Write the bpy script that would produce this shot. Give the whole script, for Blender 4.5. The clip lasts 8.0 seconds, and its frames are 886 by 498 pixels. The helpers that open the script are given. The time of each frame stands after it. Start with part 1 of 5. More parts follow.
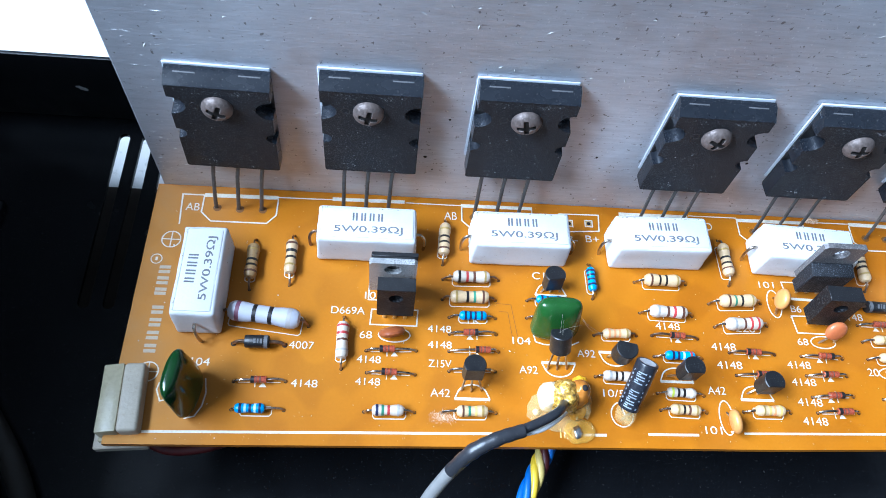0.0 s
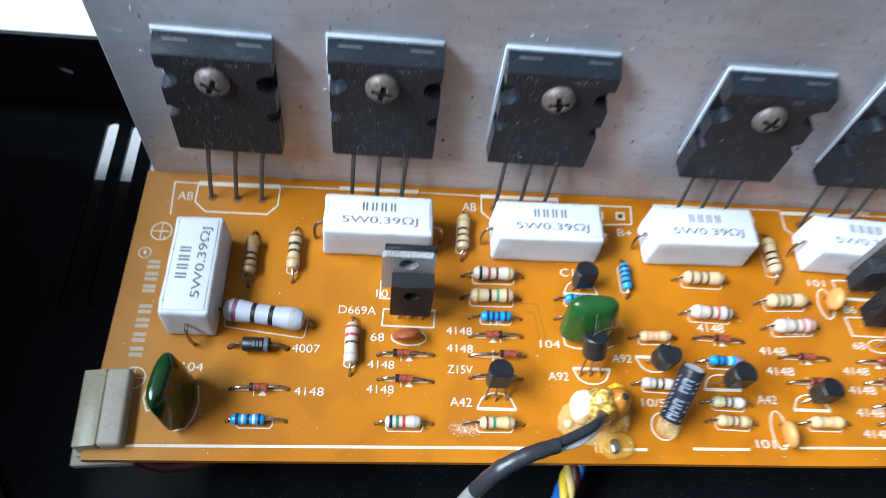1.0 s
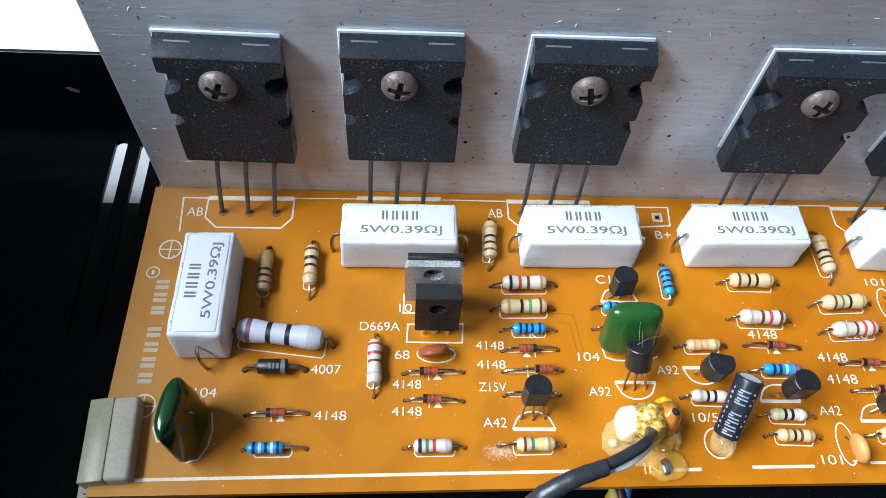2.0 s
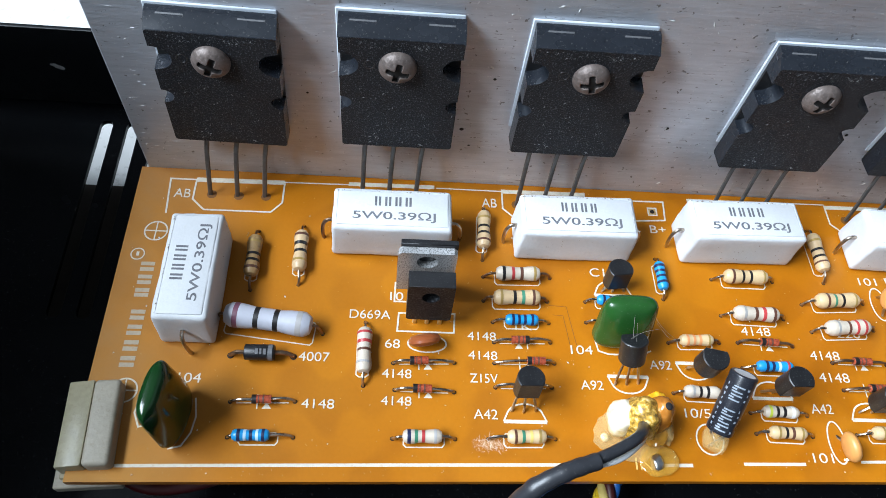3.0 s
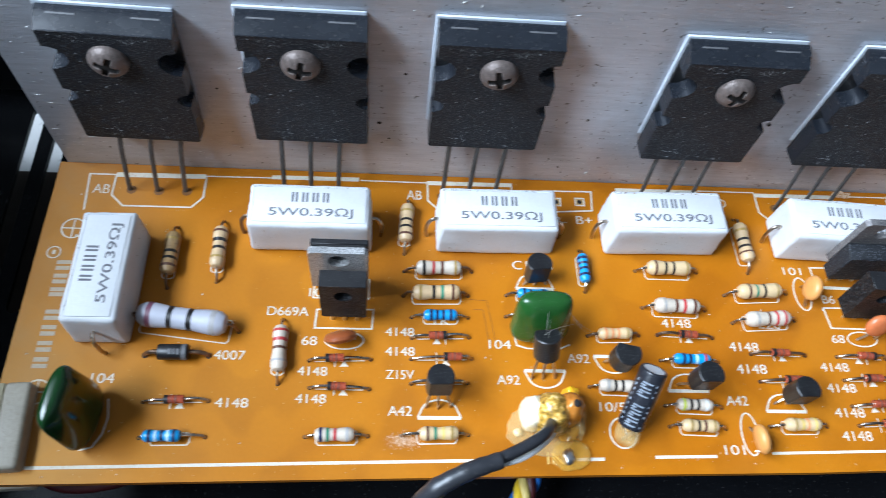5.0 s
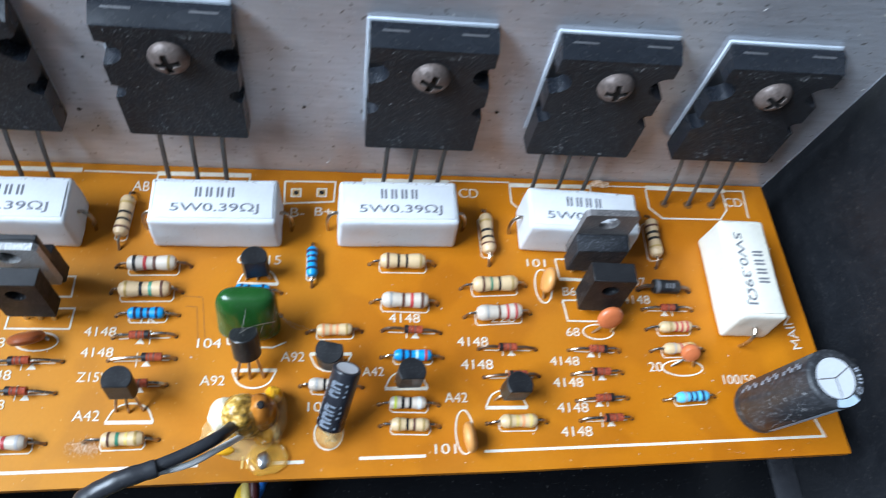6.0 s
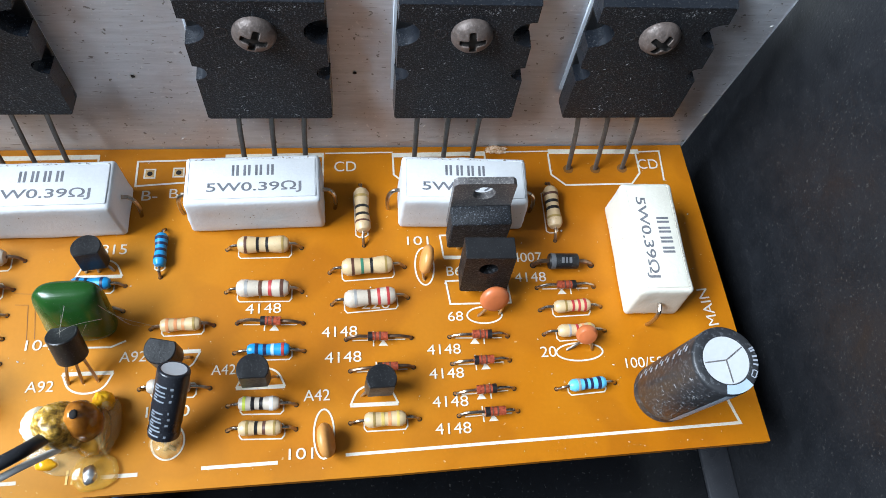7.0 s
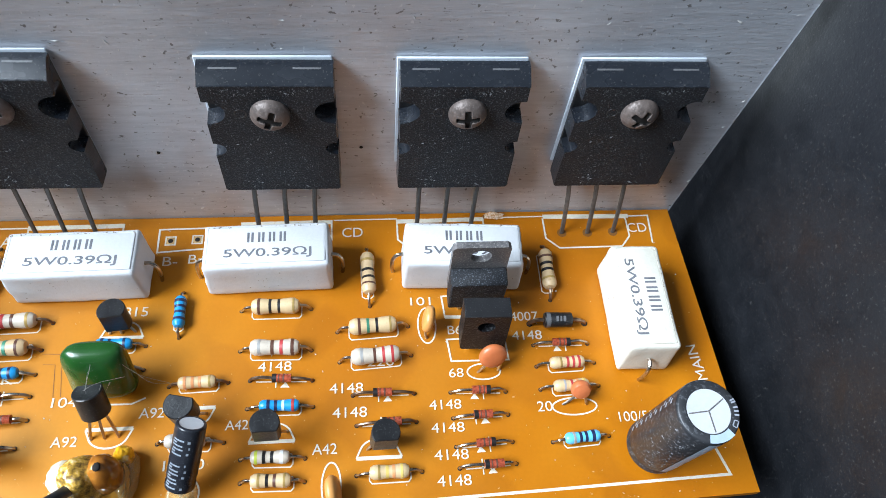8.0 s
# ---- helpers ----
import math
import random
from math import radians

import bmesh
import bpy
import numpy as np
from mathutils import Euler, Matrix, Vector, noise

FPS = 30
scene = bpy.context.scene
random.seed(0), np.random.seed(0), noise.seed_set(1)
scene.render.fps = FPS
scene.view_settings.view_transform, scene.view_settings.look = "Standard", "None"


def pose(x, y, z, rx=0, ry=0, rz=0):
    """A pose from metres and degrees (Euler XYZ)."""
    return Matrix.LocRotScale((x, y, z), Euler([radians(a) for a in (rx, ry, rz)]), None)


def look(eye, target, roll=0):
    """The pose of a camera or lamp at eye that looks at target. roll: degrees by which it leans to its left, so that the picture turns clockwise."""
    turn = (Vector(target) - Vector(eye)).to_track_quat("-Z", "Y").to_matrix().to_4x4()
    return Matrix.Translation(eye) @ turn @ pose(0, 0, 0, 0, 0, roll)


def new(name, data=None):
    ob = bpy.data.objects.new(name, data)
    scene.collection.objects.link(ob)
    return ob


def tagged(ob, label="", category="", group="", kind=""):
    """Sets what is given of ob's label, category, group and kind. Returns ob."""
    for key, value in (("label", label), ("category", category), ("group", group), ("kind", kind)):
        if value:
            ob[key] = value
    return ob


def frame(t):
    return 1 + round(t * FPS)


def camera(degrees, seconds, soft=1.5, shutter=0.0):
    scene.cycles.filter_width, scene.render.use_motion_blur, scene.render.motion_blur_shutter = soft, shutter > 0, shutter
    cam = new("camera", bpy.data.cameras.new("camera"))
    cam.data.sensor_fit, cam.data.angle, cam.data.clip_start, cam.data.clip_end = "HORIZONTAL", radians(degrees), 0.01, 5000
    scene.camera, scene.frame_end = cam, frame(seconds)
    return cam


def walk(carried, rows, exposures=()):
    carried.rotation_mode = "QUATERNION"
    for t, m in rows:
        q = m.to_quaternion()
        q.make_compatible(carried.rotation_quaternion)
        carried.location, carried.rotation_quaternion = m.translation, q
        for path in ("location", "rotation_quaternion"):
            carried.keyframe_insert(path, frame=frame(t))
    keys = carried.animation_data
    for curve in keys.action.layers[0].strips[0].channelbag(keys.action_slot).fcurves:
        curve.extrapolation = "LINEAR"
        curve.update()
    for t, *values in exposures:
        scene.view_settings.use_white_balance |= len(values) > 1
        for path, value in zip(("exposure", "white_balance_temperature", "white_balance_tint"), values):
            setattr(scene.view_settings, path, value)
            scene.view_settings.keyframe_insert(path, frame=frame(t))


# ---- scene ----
import itertools

cam = camera(63.0, 8.0, soft=0.85, shutter=0.4)
PATH = [
    (0, (0.05439, -0.10003, 0.14898), (0.06185, -0.05035, 0.06251), 10.16),
    (0.5, (0.05424, -0.10177, 0.15324), (0.06063, -0.05178, 0.06688), 8.59),
    (0.8, (0.05304, -0.09919, 0.14988), (0.05996, -0.04928, 0.06350), 9.26),
    (1, (0.05113, -0.09450, 0.13340), (0.05893, -0.04402, 0.04743), 10.46),
    (1.2, (0.05006, -0.09196, 0.12369), (0.05651, -0.04321, 0.03662), 9.19),
    (1.5, (0.05065, -0.09030, 0.12332), (0.05584, -0.03897, 0.03765), 6.06),
    (1.7, (0.05077, -0.09075, 0.12414), (0.05562, -0.03801, 0.03931), 5.32),
    (2.8, (0.04893, -0.09164, 0.12072), (0.05616, -0.03858, 0.03626), 8.91),
    (3, (0.04880, -0.09154, 0.12043), (0.05630, -0.03886, 0.03577), 9.36),
    (3.5, (0.04897, -0.09011, 0.11967), (0.05634, -0.03949, 0.03374), 9.31),
    (4, (0.04928, -0.08934, 0.11844), (0.05642, -0.03959, 0.03200), 9.26),
    (4.2, (0.04941, -0.08865, 0.11905), (0.05662, -0.03935, 0.03235), 9.26),
    (5.3, (0.07365, -0.08614, 0.12476), (0.08334, -0.03775, 0.03779), 11.81),
    (5.5, (0.08354, -0.08731, 0.12406), (0.09535, -0.03932, 0.03713), 14.28),
    (5.8, (0.10359, -0.08330, 0.11875), (0.11796, -0.03754, 0.03100), 17.07),
    (6, (0.10805, -0.08427, 0.12391), (0.12168, -0.03723, 0.03672), 15.38),
    (6.2, (0.11979, -0.08226, 0.12673), (0.13289, -0.03494, 0.03962), 14.31),
    (6.5, (0.13245, -0.08088, 0.12084), (0.14651, -0.03316, 0.03409), 14.65),
    (6.7, (0.13652, -0.07874, 0.11455), (0.14781, -0.03331, 0.02618), 11.09),
    (7, (0.13596, -0.07926, 0.11379), (0.14714, -0.03453, 0.02505), 11.14),
    (7.3, (0.13622, -0.07915, 0.11465), (0.14674, -0.03366, 0.02622), 10.38),
    (7.5, (0.13560, -0.08057, 0.11647), (0.14648, -0.03164, 0.02994), 9.86),
    (8, (0.13644, -0.08342, 0.12107), (0.14665, -0.03113, 0.03645), 8.07),
]
EXPOSURES = [
    (0, 0.10, 5440, 10), (0.5, 0.02, 5560, 10), (1, -0.10, 6100, 10), (1.5, -0.15, 6250, 10), (3, -0.27, 6400, 10), (4, -0.24, 6300, 10),
    (5.5, -0.30, 5950, 10), (6, -0.35, 6000, 10), (6.5, -0.32, 6300, 10), (7, -0.30, 6450, 10), (8, -0.17, 6400, 10),
]
walk(cam, [(t, look(eye, target, roll)) for t, eye, target, roll in PATH], EXPOSURES)

# ---- light: daylight from a large window in the room's west wall ----
world = bpy.data.worlds.new("world")
scene.world = world
world.use_nodes = True
wn = world.node_tree
sky = wn.nodes.new("ShaderNodeTexSky")
sky.sky_type, sky.sun_disc = "NISHITA", False
sky.sun_elevation, sky.sun_rotation = radians(38), radians(250)
wn.links.new(sky.outputs["Color"], wn.nodes["Background"].inputs["Color"])
wn.nodes["Background"].inputs["Strength"].default_value = 0.1

lamp_data = bpy.data.lights.new("window_light", "AREA")
lamp_data.shape, lamp_data.size, lamp_data.size_y = "RECTANGLE", 1.6, 1.3
lamp_data.energy, lamp_data.color = 275.0, (0.76, 0.88, 1.0)
lamp = new("window_light", lamp_data)
lamp.matrix_world = look((-1.29, -0.3, 1.65), (1.0, -0.3, 1.65))
tagged(lamp, "daylight coming in through the room window", "light", kind="structure")


# ---- materials ----
def nodes(name):
    m = bpy.data.materials.new(name)
    m.use_nodes = True
    t = m.node_tree
    return m, t, t.nodes["Principled BSDF"]


def ramp(t, source, stops):
    r = t.nodes.new("ShaderNodeValToRGB")
    while len(r.color_ramp.elements) < len(stops):
        r.color_ramp.elements.new(0.5)
    for e, (at, c) in zip(r.color_ramp.elements, stops):
        e.position, e.color = at, (*c, 1) if len(c) == 3 else c
    t.links.new(source, r.inputs["Fac"])
    return r.outputs["Color"]


def coords(t, scale=(1, 1, 1)):
    c, m = t.nodes.new("ShaderNodeTexCoord"), t.nodes.new("ShaderNodeMapping")
    m.inputs["Scale"].default_value = scale
    t.links.new(c.outputs["Object"], m.inputs["Vector"])
    return m.outputs["Vector"]


def noisy(t, scale, detail=4.0, rough=0.55, stretch=(1, 1, 1)):
    n = t.nodes.new("ShaderNodeTexNoise")
    n.inputs["Scale"].default_value, n.inputs["Detail"].default_value, n.inputs["Roughness"].default_value = scale, detail, rough
    t.links.new(coords(t, stretch), n.inputs["Vector"])
    return n.outputs["Fac"]


def mixed(t, fac, a, b, mode="MIX"):
    m = t.nodes.new("ShaderNodeMix")
    m.data_type, m.blend_type = "RGBA", mode
    for sock, v in ((m.inputs["Factor"], fac), (m.inputs["A"], a), (m.inputs["B"], b)):
        if isinstance(v, bpy.types.NodeSocket):
            t.links.new(v, sock)
        elif isinstance(v, (int, float)):
            sock.default_value = v
        else:
            sock.default_value = (*v, 1)
    return m.outputs["Result"]


def bumped(t, bsdf, height, strength, depth):
    b = t.nodes.new("ShaderNodeBump")
    b.inputs["Strength"].default_value, b.inputs["Distance"].default_value = strength, depth
    t.links.new(height, b.inputs["Height"])
    t.links.new(b.outputs["Normal"], bsdf.inputs["Normal"])


def paint(name, colour, rough=0.45, metal=0.0, vary=0.12, grain=900.0, bump=0.15, dust=0.0, coat=0.0, dust_colour=(0.45, 0.42, 0.38), dust_scale=2600.0):
    """A plain surface with grain at two scales, fine relief and, if asked, specks of dust."""
    m, t, b = nodes(name)
    dark, light = tuple(c * (1 - vary) for c in colour), tuple(min(1, c * (1 + vary)) for c in colour)
    fine, broad = noisy(t, grain), noisy(t, grain * 0.12, 3)
    c = mixed(t, 0.5, ramp(t, fine, [(0.3, dark), (0.7, light)]), ramp(t, broad, [(0.3, dark), (0.7, light)]))
    if dust:
        c = mixed(t, ramp(t, noisy(t, dust_scale, 2, 0.6), [(0.66 - 0.2 * dust, (0, 0, 0)), (0.73 - 0.2 * dust, (dust, dust, dust))]), c, dust_colour)
    t.links.new(c, b.inputs["Base Color"])
    r = ramp(t, broad, [(0.3, (rough * 0.8,) * 3), (0.7, (min(1, rough * 1.25),) * 3)])
    t.links.new(r, b.inputs["Roughness"])
    b.inputs["Metallic"].default_value = metal
    b.inputs["Coat Weight"].default_value = coat
    if bump:
        bumped(t, b, fine, bump, 0.0002)
    return m


def laminate(name):
    """Phenolic board: amber resin over brown paper, copper shapes showing faintly through."""
    m, t, b = nodes(name)
    broad, fine, traces = noisy(t, 28, 3), noisy(t, 1500, 3), noisy(t, 95, 1, 0.3)
    c = ramp(t, broad, [(0.28, (0.36, 0.099, 0.001)), (0.52, (0.42, 0.128, 0.001)), (0.72, (0.475, 0.156, 0.002))])
    c = mixed(t, 0.5, c, ramp(t, traces, [(0.42, (0.76, 0.70, 0.66)), (0.5, (1, 1, 1))]), "MULTIPLY")
    c = mixed(t, ramp(t, noisy(t, 19, 5, 0.6), [(0.5, (0, 0, 0)), (0.72, (0.10, 0.10, 0.10))]), c, (0.40, 0.22, 0.06))
    c = mixed(t, 0.25, c, ramp(t, fine, [(0.3, (0.75, 0.75, 0.75)), (0.7, (1, 1, 1))]), "MULTIPLY")
    c = mixed(t, ramp(t, noisy(t, 1100, 2, 0.6), [(0.70, (0, 0, 0)), (0.76, (0.5, 0.5, 0.5))]), c, (0.62, 0.42, 0.2))
    # browner and less saturated towards the left end, broken up by noise
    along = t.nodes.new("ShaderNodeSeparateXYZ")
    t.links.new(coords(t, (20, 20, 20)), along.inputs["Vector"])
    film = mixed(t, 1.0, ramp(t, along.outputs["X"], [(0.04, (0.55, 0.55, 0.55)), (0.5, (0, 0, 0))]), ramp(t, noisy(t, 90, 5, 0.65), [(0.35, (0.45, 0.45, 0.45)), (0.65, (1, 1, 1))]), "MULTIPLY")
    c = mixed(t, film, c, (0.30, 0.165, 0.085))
    t.links.new(c, b.inputs["Base Color"])
    t.links.new(ramp(t, broad, [(0.3, (0.40,) * 3), (0.7, (0.52,) * 3)]), b.inputs["Roughness"])
    b.inputs["Specular IOR Level"].default_value = 1.0
    b.inputs["Specular Tint"].default_value = (1.0, 0.72, 0.25, 1)
    bumped(t, b, fine, 0.08, 0.0001)
    return m


def brushed(name):
    """Milled aluminium with lengthwise scratches, dust and brown stains."""
    m, t, b = nodes(name)
    lines, broad = noisy(t, 620, 6, 0.75, (0.16, 1, 1.5)), noisy(t, 22, 4)
    c = ramp(t, lines, [(0.32, (0.47, 0.49, 0.53)), (0.68, (0.60, 0.625, 0.675))])
    c = mixed(t, 0.7, c, ramp(t, broad, [(0.34, (0.66, 0.62, 0.61)), (0.62, (1, 1, 1))]), "MULTIPLY")
    c = mixed(t, ramp(t, noisy(t, 60, 4), [(0.58, (0, 0, 0)), (0.76, (0.4, 0.4, 0.4))]), c, (0.28, 0.21, 0.18))
    dashes = noisy(t, 1800, 3, 0.6, (0.16, 1, 1))
    c = mixed(t, ramp(t, dashes, [(0.66, (0, 0, 0)), (0.72, (0.25, 0.25, 0.25))]), c, (0.78, 0.79, 0.80))
    c = mixed(t, ramp(t, noisy(t, 1700, 3, 0.6, (0.2, 1, 1.3)), [(0.29, (0.7, 0.7, 0.7)), (0.345, (0, 0, 0))]), c, (0.15, 0.13, 0.12))
    c = mixed(t, ramp(t, noisy(t, 1400, 2, 0.6), [(0.66, (0, 0, 0)), (0.71, (0.45, 0.45, 0.45))]), c, (0.72, 0.72, 0.72))
    c = mixed(t, ramp(t, noisy(t, 800, 2, 0.6), [(0.30, (0.8, 0.8, 0.8)), (0.34, (0, 0, 0))]), c, (0.12, 0.11, 0.10))
    t.links.new(c, b.inputs["Base Color"])
    b.inputs["Metallic"].default_value = 0.4
    t.links.new(ramp(t, broad, [(0.3, (0.30,) * 3), (0.7, (0.44,) * 3)]), b.inputs["Roughness"])
    bumped(t, b, mixed(t, 0.5, lines, dashes), 0.5, 0.0003)
    return m


def glassy(name, colour, rough=0.1, passing=0.6):
    m, t, b = nodes(name)
    c = ramp(t, noisy(t, 500, 3), [(0.3, tuple(0.7 * v for v in colour)), (0.7, colour)])
    t.links.new(c, b.inputs["Base Color"])
    b.inputs["Roughness"].default_value, b.inputs["Alpha"].default_value, b.inputs["IOR"].default_value = rough, 1 - passing, 1.48
    b.inputs["Coat Weight"].default_value, b.inputs["Coat Roughness"].default_value = 1.0, 0.04
    return m


def lumpy(name, stops, scale, rough, passing=0.0):
    m, t, b = nodes(name)
    t.links.new(ramp(t, noisy(t, scale, 5, 0.6), stops), b.inputs["Base Color"])
    b.inputs["Roughness"].default_value, b.inputs["Transmission Weight"].default_value = rough, passing
    bumped(t, b, noisy(t, scale * 2, 4), 0.2, 0.0001)
    return m


BOARD = laminate("phenolic_board")
SILK = paint("white_ink", (0.62, 0.55, 0.44), 0.55, vary=0.12, grain=2500, dust=0.35, dust_colour=(0.5, 0.26, 0.06), dust_scale=1700)
SILK_DULL = paint("dull_white_ink", (0.43, 0.34, 0.24), 0.55, vary=0.15, grain=2500, dust=0.3, dust_colour=(0.42, 0.2, 0.05), dust_scale=1700)
GOLD_INK = paint("tinned_pad", (0.75, 0.5, 0.15), 0.3, vary=0.1)
ALU = brushed("brushed_aluminium")
CERAMIC = paint("white_cement", (0.59, 0.595, 0.605), 0.6, vary=0.05, grain=1800, bump=0.25, dust=0.12, dust_colour=(0.45, 0.38, 0.3), dust_scale=900)
CERAMIC_OLD = paint("yellowed_cement", (0.63, 0.595, 0.51), 0.6, vary=0.05, grain=1500, bump=0.3)
PRINT = paint("grey_print", (0.13, 0.13, 0.145), 0.6, vary=0.4, grain=3500)
EPOXY = paint("dusty_black_epoxy", (0.0135, 0.0145, 0.017), 0.5, vary=0.45, grain=3000, bump=0.8, dust=0.42, dust_colour=(0.15, 0.165, 0.19), dust_scale=3600)
EPOXY.node_tree.nodes["Principled BSDF"].inputs["Specular IOR Level"].default_value = 0.2
EPOXY_COARSE = paint("speckled_black_epoxy", (0.0075, 0.0078, 0.0088), 0.45, vary=0.4, grain=2600, bump=0.6, dust=0.5, dust_colour=(0.075, 0.078, 0.085), dust_scale=2400)
EPOXY_COARSE.node_tree.nodes["Principled BSDF"].inputs["Specular IOR Level"].default_value = 0.2
EPOXY_SIDE = paint("smooth_black_epoxy", (0.0125, 0.015, 0.020), 0.25, vary=0.2, grain=900, bump=0.1, dust=0.12)
EPOXY_CLEAN = paint("black_epoxy", (0.009, 0.009, 0.010), 0.4, vary=0.3, grain=2500, bump=0.18, dust=0.24, dust_colour=(0.14, 0.145, 0.15), dust_scale=3800)
MICA = paint("pale_thermal_pad", (0.62, 0.68, 0.75), 0.5, vary=0.12)
TIN = paint("tinned_metal", (0.62, 0.61, 0.6), 0.28, 1.0, vary=0.15, grain=1600)
LEAD = paint("dull_lead_wire", (0.46, 0.39, 0.32), 0.27, 1.0, vary=0.4, grain=1500)
LEAD_RUST = paint("tarnished_lead_wire", (0.24, 0.16, 0.11), 0.36, 0.9, vary=0.5, grain=1200)
STEEL = paint("dusty_screw_steel", (0.15, 0.118, 0.105), 0.5, 0.35, vary=0.45, grain=1500, bump=0.7, dust=0.3, dust_colour=(0.3, 0.26, 0.24))
TAB = paint("dusty_metal_tab", (0.17, 0.16, 0.16), 0.5, 0.5, vary=0.5, grain=2200, dust=0.5, dust_scale=3000)
TAB_BRIGHT = paint("bright_metal_tab", (0.62, 0.61, 0.6), 0.4, 0.8, vary=0.25, grain=1600, dust=0.3)
TAB_MOTTLED = paint("mottled_metal_tab", (0.50, 0.50, 0.50), 0.4, 0.5, vary=0.3, grain=1600, dust=0.75, dust_colour=(0.09, 0.088, 0.085), dust_scale=4200)
TAN = paint("tan_resistor_lacquer", (0.55, 0.385, 0.215), 0.42, vary=0.16, bump=0.15, dust=0.3, dust_colour=(0.26, 0.14, 0.07), dust_scale=1800)
TAN_DIRTY = paint("dirty_tan_resistor_lacquer", (0.40, 0.25, 0.11), 0.4, vary=0.15, bump=0.1, dust=0.4, dust_colour=(0.16, 0.08, 0.04), dust_scale=1500)
CREAM = paint("cream_resistor_lacquer", (0.57, 0.41, 0.225), 0.4, vary=0.16, bump=0.15, dust=0.25, dust_colour=(0.3, 0.17, 0.08), dust_scale=1800)
WHITE = paint("white_resistor_lacquer", (0.53, 0.45, 0.36), 0.4, vary=0.16, bump=0.15, dust=0.25, dust_colour=(0.32, 0.2, 0.13), dust_scale=1800)
LILAC = paint("pale_grey_resistor_lacquer", (0.43, 0.43, 0.48), 0.45, vary=0.08, bump=0.1, dust=0.3)
BLUE = paint("blue_resistor_lacquer", (0.012, 0.25, 0.54), 0.35, vary=0.1, bump=0.05)
CYAN = paint("light_blue_resistor_lacquer", (0.12, 0.48, 0.72), 0.35, vary=0.1, bump=0.05)
BANDS = {
    "black": paint("black_band", (0.012, 0.010, 0.010), 0.4),
    "brown": paint("brown_band", (0.10, 0.04, 0.025), 0.4),
    "red": paint("red_band", (0.40, 0.04, 0.04), 0.4),
    "green": paint("green_band", (0.05, 0.20, 0.12), 0.4),
    "navy": paint("navy_band", (0.012, 0.018, 0.06), 0.4),
    "grey": paint("grey_band", (0.36, 0.34, 0.33), 0.4),
    "gold": paint("gold_band", (0.45, 0.30, 0.10), 0.35, 0.4),
    "orange": paint("orange_band", (0.62, 0.25, 0.10), 0.4),
    "yellow": paint("yellow_band", (0.60, 0.43, 0.12), 0.4),
    "violet": paint("violet_band", (0.16, 0.06, 0.09), 0.4),
    "white": paint("white_band", (0.45, 0.62, 0.75), 0.4),
    "pale": paint("pale_band", (0.62, 0.60, 0.57), 0.4),
    "silver": paint("silver_band", (0.55, 0.53, 0.5), 0.35, 0.5),
    "lime": paint("lime_band", (0.45, 0.5, 0.06), 0.4),
}
DIODE = paint("orange_glass", (0.30, 0.055, 0.025), 0.12, vary=0.9, grain=2300, bump=0.0, coat=0.6)
GREEN = paint("green_dipped_film", (0.013, 0.066, 0.012), 0.24, vary=0.25, grain=300, bump=0.08, coat=0.1, dust=0.08, dust_scale=3500)
GREEN_DARK = paint("dark_green_dipped_film", (0.006, 0.036, 0.008), 0.16, vary=0.25, grain=300, bump=0.05)
DISC = paint("orange_ceramic_disc", (0.50, 0.135, 0.045), 0.4, vary=0.1, bump=0.1)
DISC_PALE = paint("pale_orange_ceramic_disc", (0.60, 0.27, 0.075), 0.42, vary=0.1, bump=0.1)
RECTIFIER_INK = paint("dull_grey_print", (0.11, 0.11, 0.115), 0.5, vary=0.3, grain=2500)
DISC_BROWN = paint("brown_ceramic_disc", (0.27, 0.07, 0.022), 0.35, vary=0.15, bump=0.1)
SLEEVE = paint("black_capacitor_sleeve", (0.014, 0.015, 0.020), 0.3, vary=0.2, grain=700, dust=0.3, dust_colour=(0.13, 0.14, 0.155), dust_scale=5200, bump=0.05)
SLEEVE_DUSTY = paint("dusty_capacitor_sleeve", (0.022, 0.023, 0.026), 0.42, vary=0.35, grain=900, dust=0.5, dust_colour=(0.10, 0.105, 0.115), dust_scale=1900, bump=0.1)
SLEEVE_FAINT = paint("faded_blue_grey_print", (0.21, 0.24, 0.28), 0.5, vary=0.35, grain=3000)
SLEEVE_STRIPE = paint("pale_blue_sleeve_stripe", (0.34, 0.42, 0.50), 0.4, vary=0.1)
SLEEVE_INK = paint("grey_sleeve_print", (0.27, 0.29, 0.33), 0.5, vary=0.1)
CAN = paint("capacitor_can_top", (0.50, 0.51, 0.53), 0.5, 0.1, vary=0.06, grain=1500)
NYLON = paint("aged_white_nylon", (0.34, 0.30, 0.235), 0.5, vary=0.16, grain=1400, bump=0.35, dust=0.3, dust_colour=(0.24, 0.19, 0.13), dust_scale=1600)
NYLON_CLEAR = paint("translucent_nylon", (0.30, 0.265, 0.17), 0.4, vary=0.18, grain=1100, bump=0.3, dust=0.25, dust_colour=(0.19, 0.15, 0.08), dust_scale=1300)
CHASSIS = paint("black_painted_steel", (0.004, 0.0045, 0.0055), 0.22, vary=0.2, grain=500, bump=0.05, dust=0.05, dust_scale=1500)
CHASSIS.node_tree.nodes["Principled BSDF"].inputs["Specular IOR Level"].default_value = 0.28
PANEL = paint("dusty_black_panel", (0.0128, 0.0138, 0.0165), 0.42, vary=0.2, grain=1800, bump=0.2, dust=0.10, dust_scale=2300)
FLANGE = paint("worn_black_flange", (0.022, 0.023, 0.027), 0.3, vary=0.2, grain=700, dust=0.1)
PANEL.node_tree.nodes["Principled BSDF"].inputs["Specular IOR Level"].default_value = 0.3
